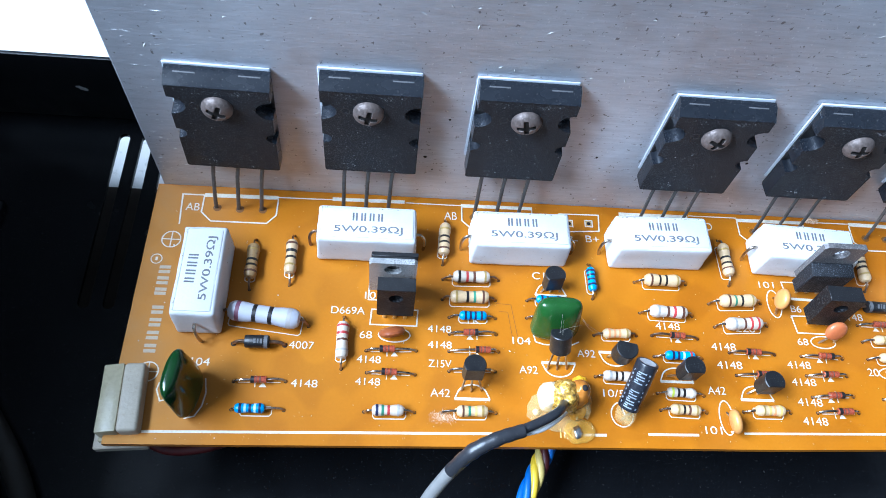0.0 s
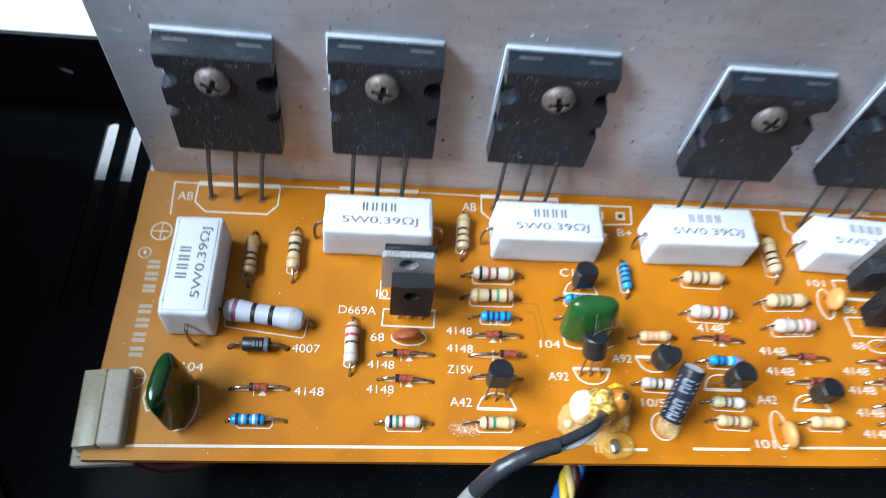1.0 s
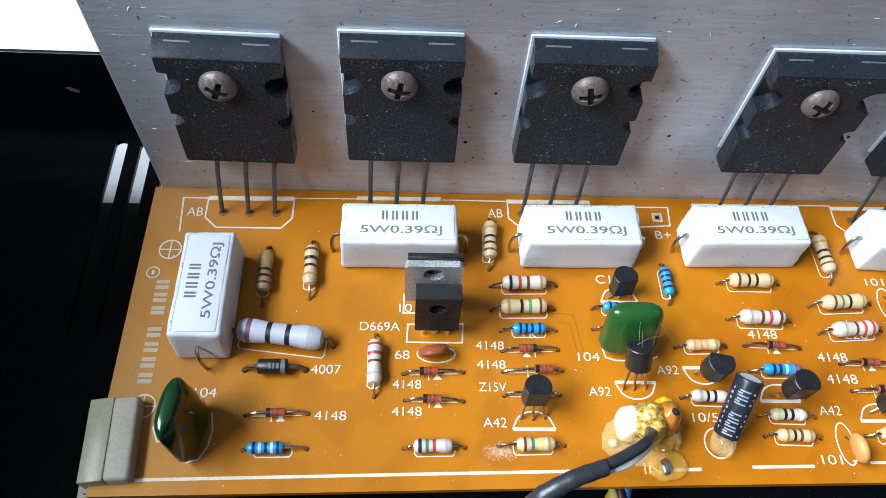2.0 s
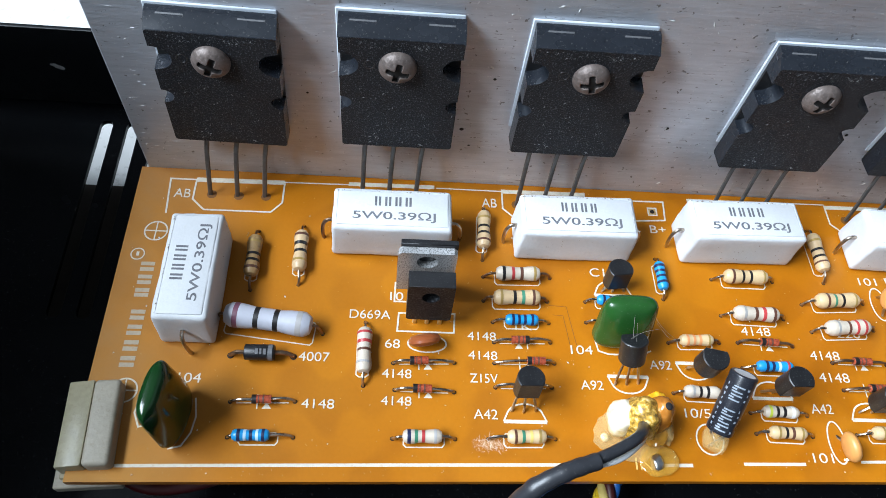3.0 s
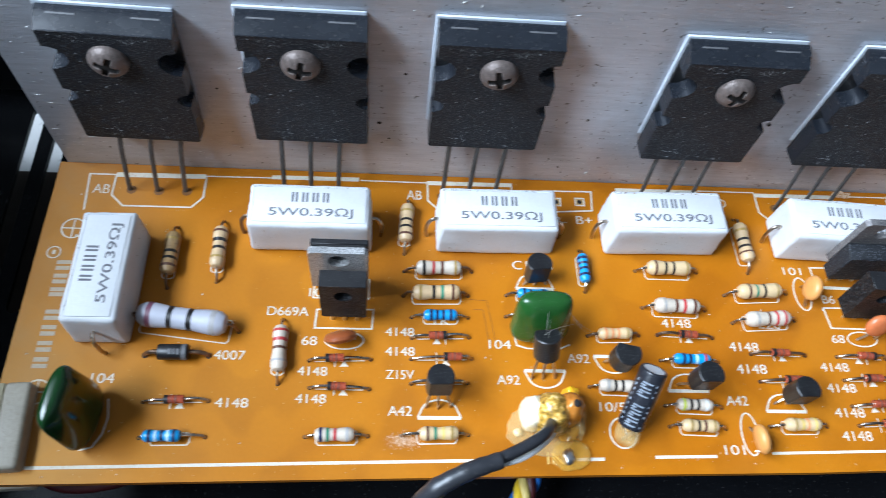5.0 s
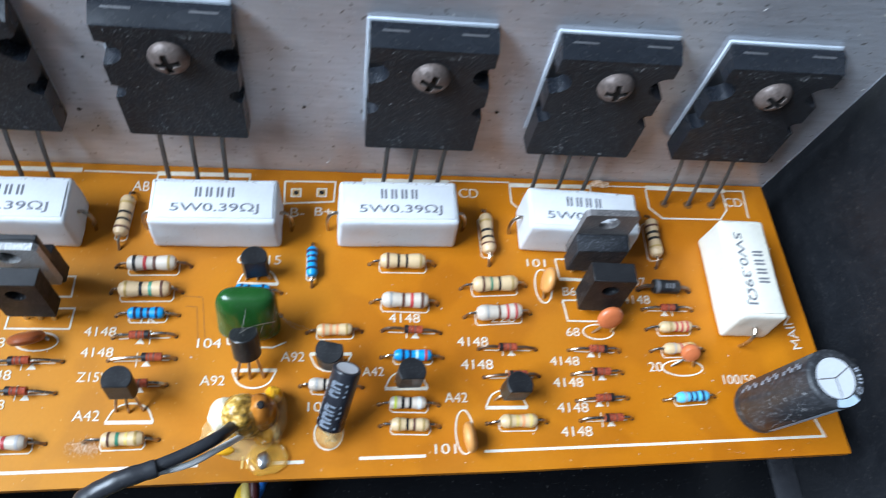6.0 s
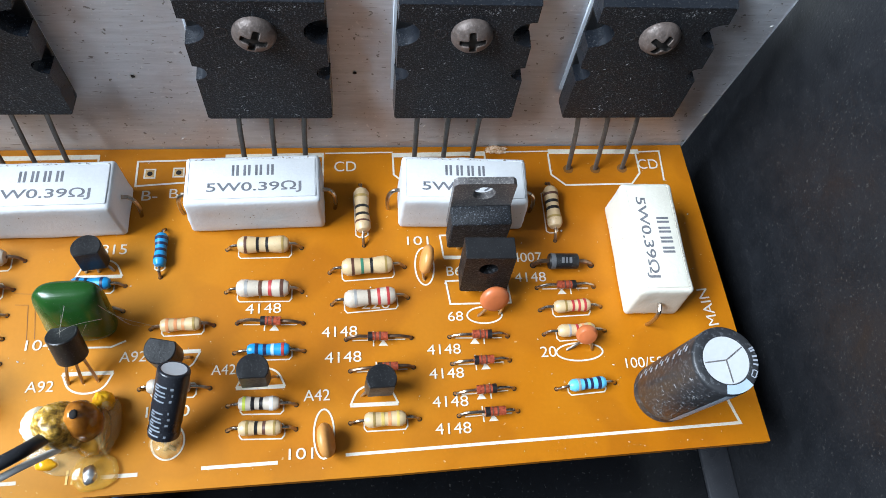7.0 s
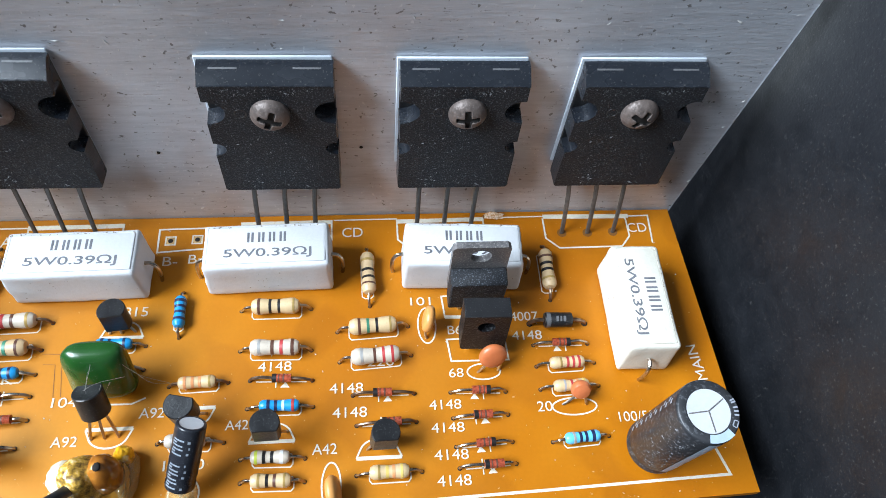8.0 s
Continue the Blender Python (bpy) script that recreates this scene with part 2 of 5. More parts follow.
GREY_SHEATH = paint("grey_cable_sheath", (0.20, 0.195, 0.185), 0.5, vary=0.1, grain=500)
DULL_SHEATH = paint("dim_grey_cable_sheath", (0.020, 0.016, 0.012), 0.7, vary=0.15, grain=400)
SHRINK = paint("black_heat_shrink", (0.022, 0.023, 0.027), 0.36, vary=0.2, grain=700, dust=0.1)
WHITE_WIRE = paint("white_wire", (0.75, 0.75, 0.74), 0.4, vary=0.05)
BLUE_WIRE = paint("blue_wire", (0.015, 0.12, 0.42), 0.4, vary=0.12)
YELLOW_WIRE = paint("yellow_wire", (0.78, 0.52, 0.03), 0.4, vary=0.12)
CREAM_WIRE = paint("pale_yellow_wire", (0.62, 0.47, 0.14), 0.45, vary=0.12)
RED_WIRE = paint("red_wire", (0.05, 0.004, 0.004), 0.45, vary=0.15)
GLUE = lumpy("aged_yellow_glue", [(0.34, (0.10, 0.06, 0.016)), (0.45, (0.30, 0.17, 0.03)), (0.54, (0.58, 0.33, 0.05)), (0.66, (0.76, 0.58, 0.30))], 800, 0.25)
GLUE_PALE = lumpy("white_glue", [(0.36, (0.60, 0.42, 0.16)), (0.5, (0.78, 0.68, 0.46)), (0.62, (0.84, 0.79, 0.66))], 260, 0.25)
AMBER = glassy("amber_glue", (0.80, 0.36, 0.03), 0.1, 0.35)
POOL = glassy("clear_amber_glue", (0.88, 0.46, 0.06), 0.1, 0.62)
CLEAR_GLUE = glassy("clear_glue", (0.90, 0.62, 0.25), 0.12, 0.72)
BROWN_GLUE = lumpy("brown_glue", [(0.35, (0.22, 0.07, 0.010)), (0.55, (0.42, 0.15, 0.02)), (0.7, (0.60, 0.30, 0.09))], 240, 0.12)
YELLOW_GLUE = lumpy("bright_amber_glue", [(0.35, (0.70, 0.30, 0.01)), (0.6, (0.88, 0.50, 0.02))], 300, 0.1)
DARK_LEAD = paint("dark_transistor_lead", (0.13, 0.125, 0.12), 0.45, 0.6, vary=0.3, grain=1200)
SCRATCH = paint("dark_scratch", (0.16, 0.06, 0.008), 0.6)
FLUX = lumpy("scraped_flux", [(0.35, (0.42, 0.2, 0.06)), (0.5, (0.66, 0.42, 0.26)), (0.65, (0.8, 0.66, 0.5))], 2600, 0.6)
COBWEB = paint("cobweb", (0.32, 0.30, 0.26), 0.7)
DUST = paint("pale_dust", (0.60, 0.60, 0.58), 0.8, vary=0.25, grain=4000)
SCRAPE = paint("bright_scraped_metal", (0.66, 0.67, 0.69), 0.4, 0.5, vary=0.2, grain=3000)
LINT = paint("grey_lint", (0.20, 0.203, 0.21), 0.8, vary=0.4, grain=4000)
TABLE = paint("white_table_top", (0.60, 0.60, 0.585), 0.5, vary=0.04, grain=260, dust=0.28, dust_colour=(0.2, 0.2, 0.18), dust_scale=420)
WALL = paint("room_plaster", (0.13, 0.135, 0.14), 0.8, vary=0.05, grain=12, bump=0.1)
FLOORING = paint("room_flooring", (0.16, 0.15, 0.14), 0.6, vary=0.15, grain=9)
SHADE_SHEET = paint("brown_shade_sheet", (0.030, 0.021, 0.015), 0.85, vary=0.25, grain=400, bump=0.3)
FRAME = paint("window_frame_paint", (0.78, 0.78, 0.76), 0.5, vary=0.05, grain=40)
GRIME = paint("brown_grime", (0.30, 0.24, 0.19), 0.8, vary=0.3, grain=2500)
# near-black colour that paints in the shade inside holes and recesses
HOLE_SHADE = paint("hole_shade", (0.007, 0.005, 0.004), 0.8)
COPPER = paint("copper_pad", (0.55, 0.34, 0.14), 0.35, 0.5)


# ---- shapes, in millimetres ----
MM = 0.001


def finish(bm, name, mat, sharp=38):
    bmesh.ops.recalc_face_normals(bm, faces=bm.faces)
    for f in bm.faces:
        f.smooth = True
    for e in bm.edges:
        if len(e.link_faces) == 2 and e.calc_face_angle(0) > radians(sharp):
            e.smooth = False
    bmesh.ops.scale(bm, vec=(MM, MM, MM), verts=bm.verts)
    me = bpy.data.meshes.new(name)
    bm.to_mesh(me)
    bm.free()
    me.materials.append(mat)
    return me


def part(name, bm, mat, parent=None, label="", sharp=38):
    """Links a bmesh as one mesh object, under a thing or a part if given."""
    ob = new(name, bm if isinstance(bm, bpy.types.Mesh) else finish(bm, name, mat, sharp))
    if parent is not None:
        ob.parent = parent
    if label:
        tagged(ob, label)
    return ob


def thing(name, x, y, z=0.0, turn=0.0, lean=0.0, tip=0.0):
    """An Empty at a thing's base, in millimetres and degrees."""
    ob = new(name)
    ob.empty_display_size = 0.002
    ob.matrix_world = pose(x * MM, y * MM, z * MM, lean, tip, turn)
    return ob


def box(x0, y0, z0, x1, y1, z1, bevel=0.0, segments=2, bm=None):
    made = bmesh.new()
    bmesh.ops.create_cube(made, size=1.0, matrix=Matrix.Translation(((x0 + x1) / 2, (y0 + y1) / 2, (z0 + z1) / 2)) @ Matrix.Diagonal((x1 - x0, y1 - y0, z1 - z0, 1)))
    if bevel:
        bmesh.ops.bevel(made, geom=list(made.edges), offset=bevel, segments=segments, profile=0.5, affect="EDGES")
    return joined(bm, made)


def joined(bm, made):
    if bm is None:
        return made
    me = bpy.data.meshes.new("joined")
    made.to_mesh(me)
    made.free()
    bm.from_mesh(me)
    bpy.data.meshes.remove(me)
    return bm


def lathe(profile, seg=16, m=None, bm=None):
    """Turns (radius, height) pairs round z; m places it."""
    made = bmesh.new()
    rings = []
    for r, h in profile:
        if r < 1e-6:
            rings.append([made.verts.new((0, 0, h))])
        else:
            rings.append([made.verts.new((r * math.cos(2 * math.pi * k / seg), r * math.sin(2 * math.pi * k / seg), h)) for k in range(seg)])
    for a, b in zip(rings, rings[1:]):
        for k in range(seg):
            quad = [a[k % len(a)], a[(k + 1) % len(a)], b[(k + 1) % len(b)], b[k % len(b)]]
            quad = list(dict.fromkeys(quad))
            if len(quad) > 2:
                made.faces.new(quad)
    for ring in (rings[0], rings[-1]):
        if len(ring) > 2:
            made.faces.new(ring)
    if m is not None:
        bmesh.ops.transform(made, matrix=m, verts=made.verts)
    return joined(bm, made)


def smooth_line(points, steps=6):
    """A Catmull-Rom line through the points."""
    p = [Vector(v) for v in points]
    p = [2 * p[0] - p[1], *p, 2 * p[-1] - p[-2]]
    out = []
    for a, b, c, d in zip(p, p[1:], p[2:], p[3:]):
        for k in range(steps):
            t = k / steps
            out.append(0.5 * (2 * b + (c - a) * t + (2 * a - 5 * b + 4 * c - d) * t * t + (3 * b - a - 3 * c + d) * t**3))
    return [*out, p[-2]]


def tube(points, r, seg=8, bm=None, radii=None, flat=1.0):
    """A round wire along the points, with closed ends."""
    made = bmesh.new()
    pts = [Vector(v) for v in points]
    side = None
    rings = []
    for k, p in enumerate(pts):
        way = (pts[min(k + 1, len(pts) - 1)] - pts[max(k - 1, 0)]).normalized()
        if side is None:
            side = way.orthogonal().normalized() if abs(way.z) < 0.95 else Vector((1, 0, 0))
        side = (side - way * side.dot(way)).normalized()
        up = way.cross(side)
        rad = radii[k] if radii else r
        rings.append([made.verts.new(p + rad * (math.cos(2 * math.pi * j / seg) * side + flat * math.sin(2 * math.pi * j / seg) * up)) for j in range(seg)])
    for a, b in zip(rings, rings[1:]):
        for j in range(seg):
            made.faces.new((a[j], a[(j + 1) % seg], b[(j + 1) % seg], b[j]))
    made.faces.new(rings[0]), made.faces.new(rings[-1])
    return joined(bm, made)


def ribbon(points, w, z=0.05, closed=False, bm=None):
    """A flat printed line."""
    made = bmesh.new()
    pts = [Vector((x, y, 0)) for x, y in points]
    n = len(pts)
    left, right = [], []
    for k, p in enumerate(pts):
        a = pts[(k - 1) % n] if closed or k else p
        b = pts[(k + 1) % n] if closed or k < n - 1 else p
        d1 = (p - a).normalized() if (p - a).length else (b - p).normalized()
        d2 = (b - p).normalized() if (b - p).length else d1
        across = Vector((-(d1 + d2).y, (d1 + d2).x, 0)).normalized()
        across *= w / 2 / max(0.5, across.dot(Vector((-d1.y, d1.x, 0))))
        left.append(made.verts.new((p.x + across.x, p.y + across.y, z)))
        right.append(made.verts.new((p.x - across.x, p.y - across.y, z)))
    for k in range(n if closed else n - 1):
        j = (k + 1) % n
        made.faces.new((left[k], right[k], right[j], left[j]))
    return joined(bm, made)


def outline(outer, holes, y0, y1, axis="z"):
    """A plate with holes: 2D loops, given thickness along an axis."""
    made = bmesh.new()
    for loop in (outer, *holes):
        vs = [made.verts.new((a, b, 0)) for a, b in loop]
        for k in range(len(vs)):
            made.edges.new((vs[k], vs[(k + 1) % len(vs)]))
    bmesh.ops.triangle_fill(made, use_beauty=True, edges=made.edges[:], normal=(0, 0, 1))
    got = bmesh.ops.extrude_face_region(made, geom=made.faces[:])
    top = [v for v in got["geom"] if isinstance(v, bmesh.types.BMVert)]
    for v in made.verts:
        v.co.z = y0
    for v in top:
        v.co.z = y1
    if axis == "y":
        for v in made.verts:
            v.co = Vector((v.co.x, v.co.z, v.co.y))
    elif axis == "x":
        for v in made.verts:
            v.co = Vector((v.co.z, v.co.x, v.co.y))
    return made


def oval(cx, cy, rx, ry, n=28, a0=0.0, a1=360.0):
    whole = abs(a1 - a0) >= 360
    return [(cx + rx * math.cos(radians(a0 + (a1 - a0) * k / (n if whole else n - 1))), cy + ry * math.sin(radians(a0 + (a1 - a0) * k / (n if whole else n - 1)))) for k in range(n)]


def lettering(words, width, height, bold=0.0):
    """The built-in font's letters as a flat mesh of that size, its lower left corner at the origin."""
    cu = bpy.data.curves.new("letters", "FONT")
    cu.body = words
    cu.offset = bold
    ob = bpy.data.objects.new("letters", cu)
    scene.collection.objects.link(ob)
    dg = bpy.context.evaluated_depsgraph_get()
    dg.update()
    me = ob.evaluated_get(dg).to_mesh()
    made = bmesh.new()
    made.from_mesh(me)
    ob.evaluated_get(dg).to_mesh_clear()
    bpy.data.objects.remove(ob)
    bpy.data.curves.remove(cu)
    xs, ys = [v.co.x for v in made.verts], [v.co.y for v in made.verts]
    x0, y0, sx, sy = min(xs), min(ys), width / (max(xs) - min(xs)), height / (max(ys) - min(ys))
    for v in made.verts:
        v.co = Vector(((v.co.x - x0) * sx, (v.co.y - y0) * sy, 0))
    return made


def bars(widths, height, gap):
    """Plain upright bars in place of lettering that is not reproduced."""
    made, x = bmesh.new(), 0.0
    for w in widths:
        made.faces.new([made.verts.new(p) for p in ((x, 0, 0), (x + w, 0, 0), (x + w, height, 0), (x, height, 0))])
        x += w + gap
    return made


def strokes(widths, height, gap, stroke):
    """Pairs of plain upright bars in place of a maker's name."""
    made, x = bmesh.new(), 0.0
    for w in widths:
        for at in (0.0, w - stroke):
            made.faces.new([made.verts.new(p) for p in ((x + at, 0, 0), (x + at + stroke, 0, 0), (x + at + stroke, height, 0), (x + at, height, 0))])
        x += w + gap
    return made


def moved(bm, m):
    bmesh.ops.transform(bm, matrix=m, verts=bm.verts)
    return bm


def blob(cx, cy, cz, rx, ry, rz, rough=0.25, seed=0.0, cells=3, floor=None):
    """An uneven lump."""
    made = bmesh.new()
    bmesh.ops.create_icosphere(made, subdivisions=cells, radius=1.0)
    for v in made.verts:
        d = v.co.normalized()
        k = 1 + rough * noise.fractal(d * 1.6 + Vector((seed, seed * 0.7, 3)), 1.0, 2.0, 3)
        v.co = Vector((cx + rx * k * d.x, cy + ry * k * d.y, cz + rz * k * d.z))
        if floor is not None:
            v.co.z = max(v.co.z, floor)
    return made


# ---- the room, closed round the camera ----
def slab(name, x0, y0, z0, x1, y1, z1, mat, label):
    ob = part(name, box(x0 * 1000, y0 * 1000, z0 * 1000, x1 * 1000, y1 * 1000, z1 * 1000), mat)
    return tagged(ob, label, "wall" if name.startswith("wall") else name.split("_")[0], kind="structure")


slab("floor", -1.4, -2.5, -0.85, 2.1, 2.3, -0.78, FLOORING, "plain brown floor of the room")
slab("ceiling", -1.4, -2.5, 3.1, 2.1, 2.3, 3.2, WALL, "plain off-white ceiling of the room")
slab("wall_north", -1.4, 2.2, -0.78, 2.1, 2.3, 3.1, WALL, "plain off-white plaster wall")
slab("wall_south", -1.4, -2.5, -0.78, 2.1, -2.4, 3.1, WALL, "plain off-white plaster wall")
slab("wall_east", 2.0, -2.4, -0.78, 2.1, 2.2, 3.1, WALL, "plain off-white plaster wall")
west = outline([(-2400, -780), (2200, -780), (2200, 3100), (-2400, 3100)], [[(-1115, 985), (515, 985), (515, 2315), (-1115, 2315)]], -1400, -1300, "x")
tagged(part("wall_west", west, WALL), "off-white plaster wall with a wide window opening", "wall", kind="structure")
win = outline([(-1115, 985), (515, 985), (515, 2315), (-1115, 2315)], [[(-1095, 1005), (495, 1005), (495, 2295), (-1095, 2295)]], -1370, -1305, "x")
tagged(part("window_1", win, FRAME), "white painted window frame letting in daylight", "window", kind="structure")

# ---- the table and the black chassis on it ----
table = thing("table", 0, 0)
part("tabletop", box(-800, -900, -88, 1200, 1100, -60, 2), TABLE, table)
for tx, ty in ((-740, -840), (1140, -840), (-740, 1040), (1140, 1040)):
    part("leg", box(tx - 25, ty - 25, -780, tx + 25, ty + 25, -88, 2), TABLE, table)
tagged(table, "white speckled table top under the amplifier chassis", "table")
# Added dark sheet: stands in for the shaded table seen through the slots.
shade_sheet = part("mat", box(-180, -330, -59.98, 280, 37.2, -58.8, 0.4, 2), SHADE_SHEET)
tagged(shade_sheet, "dark brown sheet on the table, added for the shade under the chassis", "mat")

WALL_X = 208.5
chassis = thing("amplifier_chassis", 0, 0)


def slot(x_far, x_near, y_far, y_near, w):
    loop = [(x_near - w / 2, y_near), *[(x_near + w / 2 * math.cos(radians(a)), y_near + w / 2 * math.sin(radians(a))) for a in range(200, 341, 20)], (x_near + w / 2, y_near)]
    return loop + [(x_far + w / 2, y_far), *[(x_far + w / 2 * math.cos(radians(a)), y_far + w / 2 * math.sin(radians(a))) for a in range(20, 161, 20)], (x_far - w / 2, y_far)]


slots = [slot(-25.9, -24.6, 35.6, -18.5, 3.2), slot(-19.2, -18.2, 35.4, -18.5, 3.2), slot(-12.2, -10.8, 35.0, -18.5, 3.2)]
part("bottom_plate", outline([(-94, -260), (WALL_X, -260), (WALL_X, 43), (-94, 43)], slots, -31.2, -30), CHASSIS, chassis, "glossy black painted bottom plate with long vent slots")
part("rear_lip", box(-95.4, 43, -31.2, WALL_X + 1.4, 44.3, -5, 0.3), PANEL, chassis, "low black rear edge")
part("paint_chip", moved(blob(0, 0, 0, 1.6, 0.15, 0.7, 0.5, 3.3, 3), pose(-35.6, 42.95, -17.2, 0, 25, 0)), DUST, chassis, "small chip in the black paint")
part("side_panel", box(WALL_X, -260, -31.2, WALL_X + 1.4, 43, 112, 0.3), PANEL, chassis, "dusty matt black upright panel")
part("flange", box(WALL_X - 6, -258, -30, WALL_X, 40, -28.8, 0.4), FLANGE, chassis)
part("front_lip", box(-95.4, -261.2, -31.2, WALL_X + 1.4, -260, -5, 0.3), CHASSIS, chassis)
# Out of view: added, its height set to block window light at the left.
part("side_panel", outline([(-260, -31.2), (43, -31.2), (43, 30), (40, 123), (-260, 123)], [], -95.4, -94, "x"), PANEL, chassis, "unseen black side panel, added to shade the left end, lower towards the rear")
part("embossed_pad", box(-84, -12, -30.5, -52, 11, -27.6, 1.4, 4), CHASSIS, chassis, "raised pressed foot in the bottom plate")
for fx, fy in ((-75, -240), (190, -240), (-75, 25), (190, 25)):
    part("rubber_foot", lathe([(7, -58.8), (7.5, -57.8), (7.5, -32), (7, -31.2)], 20, Matrix.Translation((fx, fy, 0))), SHRINK, chassis)
tagged(chassis, "open black painted steel amplifier chassis with vent slots", "chassis")

# ---- the aluminium heat sink ----
heat_sink = thing("heat_sink", 0, 0)
corners = [(-0.3, -30), (197.2, -30), (199.8, 0), (204.4, 53), (206.6, 80), (-0.8, 80)]
plate = outline(corners, [], 0.0, 4.0, "y")
bmesh.ops.bevel(plate, geom=[e for e in plate.edges if e.calc_face_angle(0) > 0.5], offset=0.25, segments=1, affect="EDGES")
part("plate", plate, ALU, heat_sink)
for px, pz, pr in ((61.6, 16.6, 0.35), (66.0, 30.0, 0.25), (63.5, 12.0, 0.2), (100.5, 20.0, 0.3), (33.2, 24.0, 0.2), (135.5, 21.0, 0.3)):
    part("pit", lathe([(0, 0.02), (pr, 0.02), (pr * 1.2, 0.0)], 10, Matrix.Translation((px, 0, pz)) @ Matrix.Rotation(radians(90), 4, "X")), HOLE_SHADE, heat_sink)


def flecks(rng, count, spot, small, large, thin, slew=math.pi):
    """Loose specks and fibres of dust as one mesh; spot gives a place, z is out of the surface."""
    made = bmesh.new()
    for _ in range(count):
        x, y = spot(rng)
        size = small * (large / small) ** (rng.random() ** 2)
        wide = max(0.05, size * rng.uniform(*thin))
        a = rng.uniform(-slew / 2, slew / 2)
        u, v = Vector((math.cos(a), math.sin(a), 0)) * size / 2, Vector((-math.sin(a), math.cos(a), 0)) * wide / 2
        c, h = Vector((x, y, 0)), Vector((0, 0, min(0.12, wide * 0.5)))
        ring = [made.verts.new(c + d) for d in (u, v * 1.1 + u * 0.2, -u, -v + u * 0.15)]
        tip = made.verts.new(c + h + u * rng.uniform(-0.4, 0.4))
        for k in range(4):
            made.faces.new((ring[k], ring[(k + 1) % 4], tip))
    return made


dust_rng = random.Random(11)
UPRIGHT = Matrix.Rotation(radians(90), 4, "X")
part("dust_specks", moved(flecks(dust_rng, 460, lambda r: (r.uniform(1, 203), r.uniform(2, 79)), 0.16, 1.5, (0.12, 0.45)), UPRIGHT), DUST, heat_sink, "pale dust specks")
part("scratches", moved(flecks(dust_rng, 230, lambda r: (1.2 + abs(r.gauss(0, 16)), r.uniform(3, 79)), 0.4, 2.4, (0.05, 0.12), 0.5), UPRIGHT), SCRAPE, heat_sink, "bright lengthwise scratches")
part("dark_specks", moved(flecks(dust_rng, 70, lambda r: (r.uniform(1, 203), r.uniform(2, 79)), 0.12, 0.45, (0.3, 0.8)), UPRIGHT), SCRATCH, heat_sink, "dark brown specks")
tagged(heat_sink, "upright brushed aluminium heat sink plate, dusty and stained", "heat sink")

# ---- the circuit board ----
board = thing("circuit_board", 0, 0)
LEFT, RIGHT = [(-1.6, -0.05), (-0.6, -62.7)], [(201.3, -58.3), (199.2, -0.05)]
lam = outline([LEFT[0], LEFT[1], (60, -61.5), (100, -60.7), (140, -60.1), RIGHT[0], RIGHT[1]], [], -1.6, 0.0)
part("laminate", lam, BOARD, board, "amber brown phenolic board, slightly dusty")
part("dust_specks", moved(flecks(random.Random(5), 260, lambda r: (r.uniform(0, 198), r.uniform(-58, -1)), 0.12, 0.55, (0.2, 0.8)), Matrix.Translation((0, 0, 0.02))), DUST, board, "pale dust specks")


def edge_spot(r):
    """A place just inside the slanting front edge."""
    x = r.uniform(2, 198)
    return x, -62.2 + 0.0208 * x + 0.5 + abs(r.gauss(0, 0.6))


part("dust_specks", moved(flecks(random.Random(8), 60, edge_spot, 0.14, 0.42, (0.3, 0.8)), Matrix.Translation((0, 0, 0.02))), FLUX, board, "crumbs along the front edge")
tagged(board, "amber phenolic amplifier circuit board with white component print", "circuit board")


def ink(words, x, y, width, height, turn=0.0, mat=None):
    bm = moved(lettering(words, width, height), Matrix.Translation((x, y, 0.09)) @ Matrix.Rotation(radians(turn), 4, "Z"))
    part("printed_label", bm, mat or SILK, board)


levels = itertools.cycle([0.04 + 0.004 * k for k in range(11)])


def line(points, w=0.32, closed=False):
    part("printed_line", ribbon(points, w, next(levels), closed), SILK, board)


# front and rear border lines
line([(6.6, -60.0), (46, -59.1), (85.4, -58.25)], 0.55)
line([(97, -58.1), (102.3, -58.0)], 0.6)
line([(111.4, -57.6), (122.6, -57.4)], 0.55)
line([(132.8, -56.8), (165, -56.0), (197.0, -55.1), (195.6, -50.5)], 0.5)
line([(5.2, -11.1), (4.6, -2.7), (9.7, -2.7)], 0.35)
line([(9.7, -2.7), (27.1, -2.4)], 1.1)
line([(27.1, -2.3), (40.4, -2.1)], 0.3)
line([(194.1, -8.3), (194.5, -1.5), (190.3, -1.6)], 0.35)
line([(172.2, -1.4), (190.3, -1.6)], 1.1)


def bracket(x, y):
    """The outline printed round a power transistor's three holes."""
    line([(x - 8.8, y + 3.6), (x - 8.8, y - 1.2), (x - 6.3, y - 3.6), (x + 6.7, y - 3.5), (x + 8.7, y - 1.1), (x + 8.7, y + 3.7)], 0.35)


for bx, by in ((18.5, -6.3), (80.6, -5.0), (120.5, -5.0), (151.0, -5.0), (180.9, -5.4)):
    bracket(bx, by)
for bx in (48.9, 80.6, 120.5, 151.0):
    line([(bx - 8.8, -1.9), (bx + 8.8, -1.7)], 1.0)
line([(58, -1.9), (71.7, -1.9)], 0.3)
line([(129.6, -1.35), (142.2, -1.25)], 0.3)
line([(160, -1.4), (172.2, -1.3)], 0.3)
line([(96.2, -2.8), (106.2, -2.6), (105.9, -7.3), (96.3, -8.0)], 0.35, True)
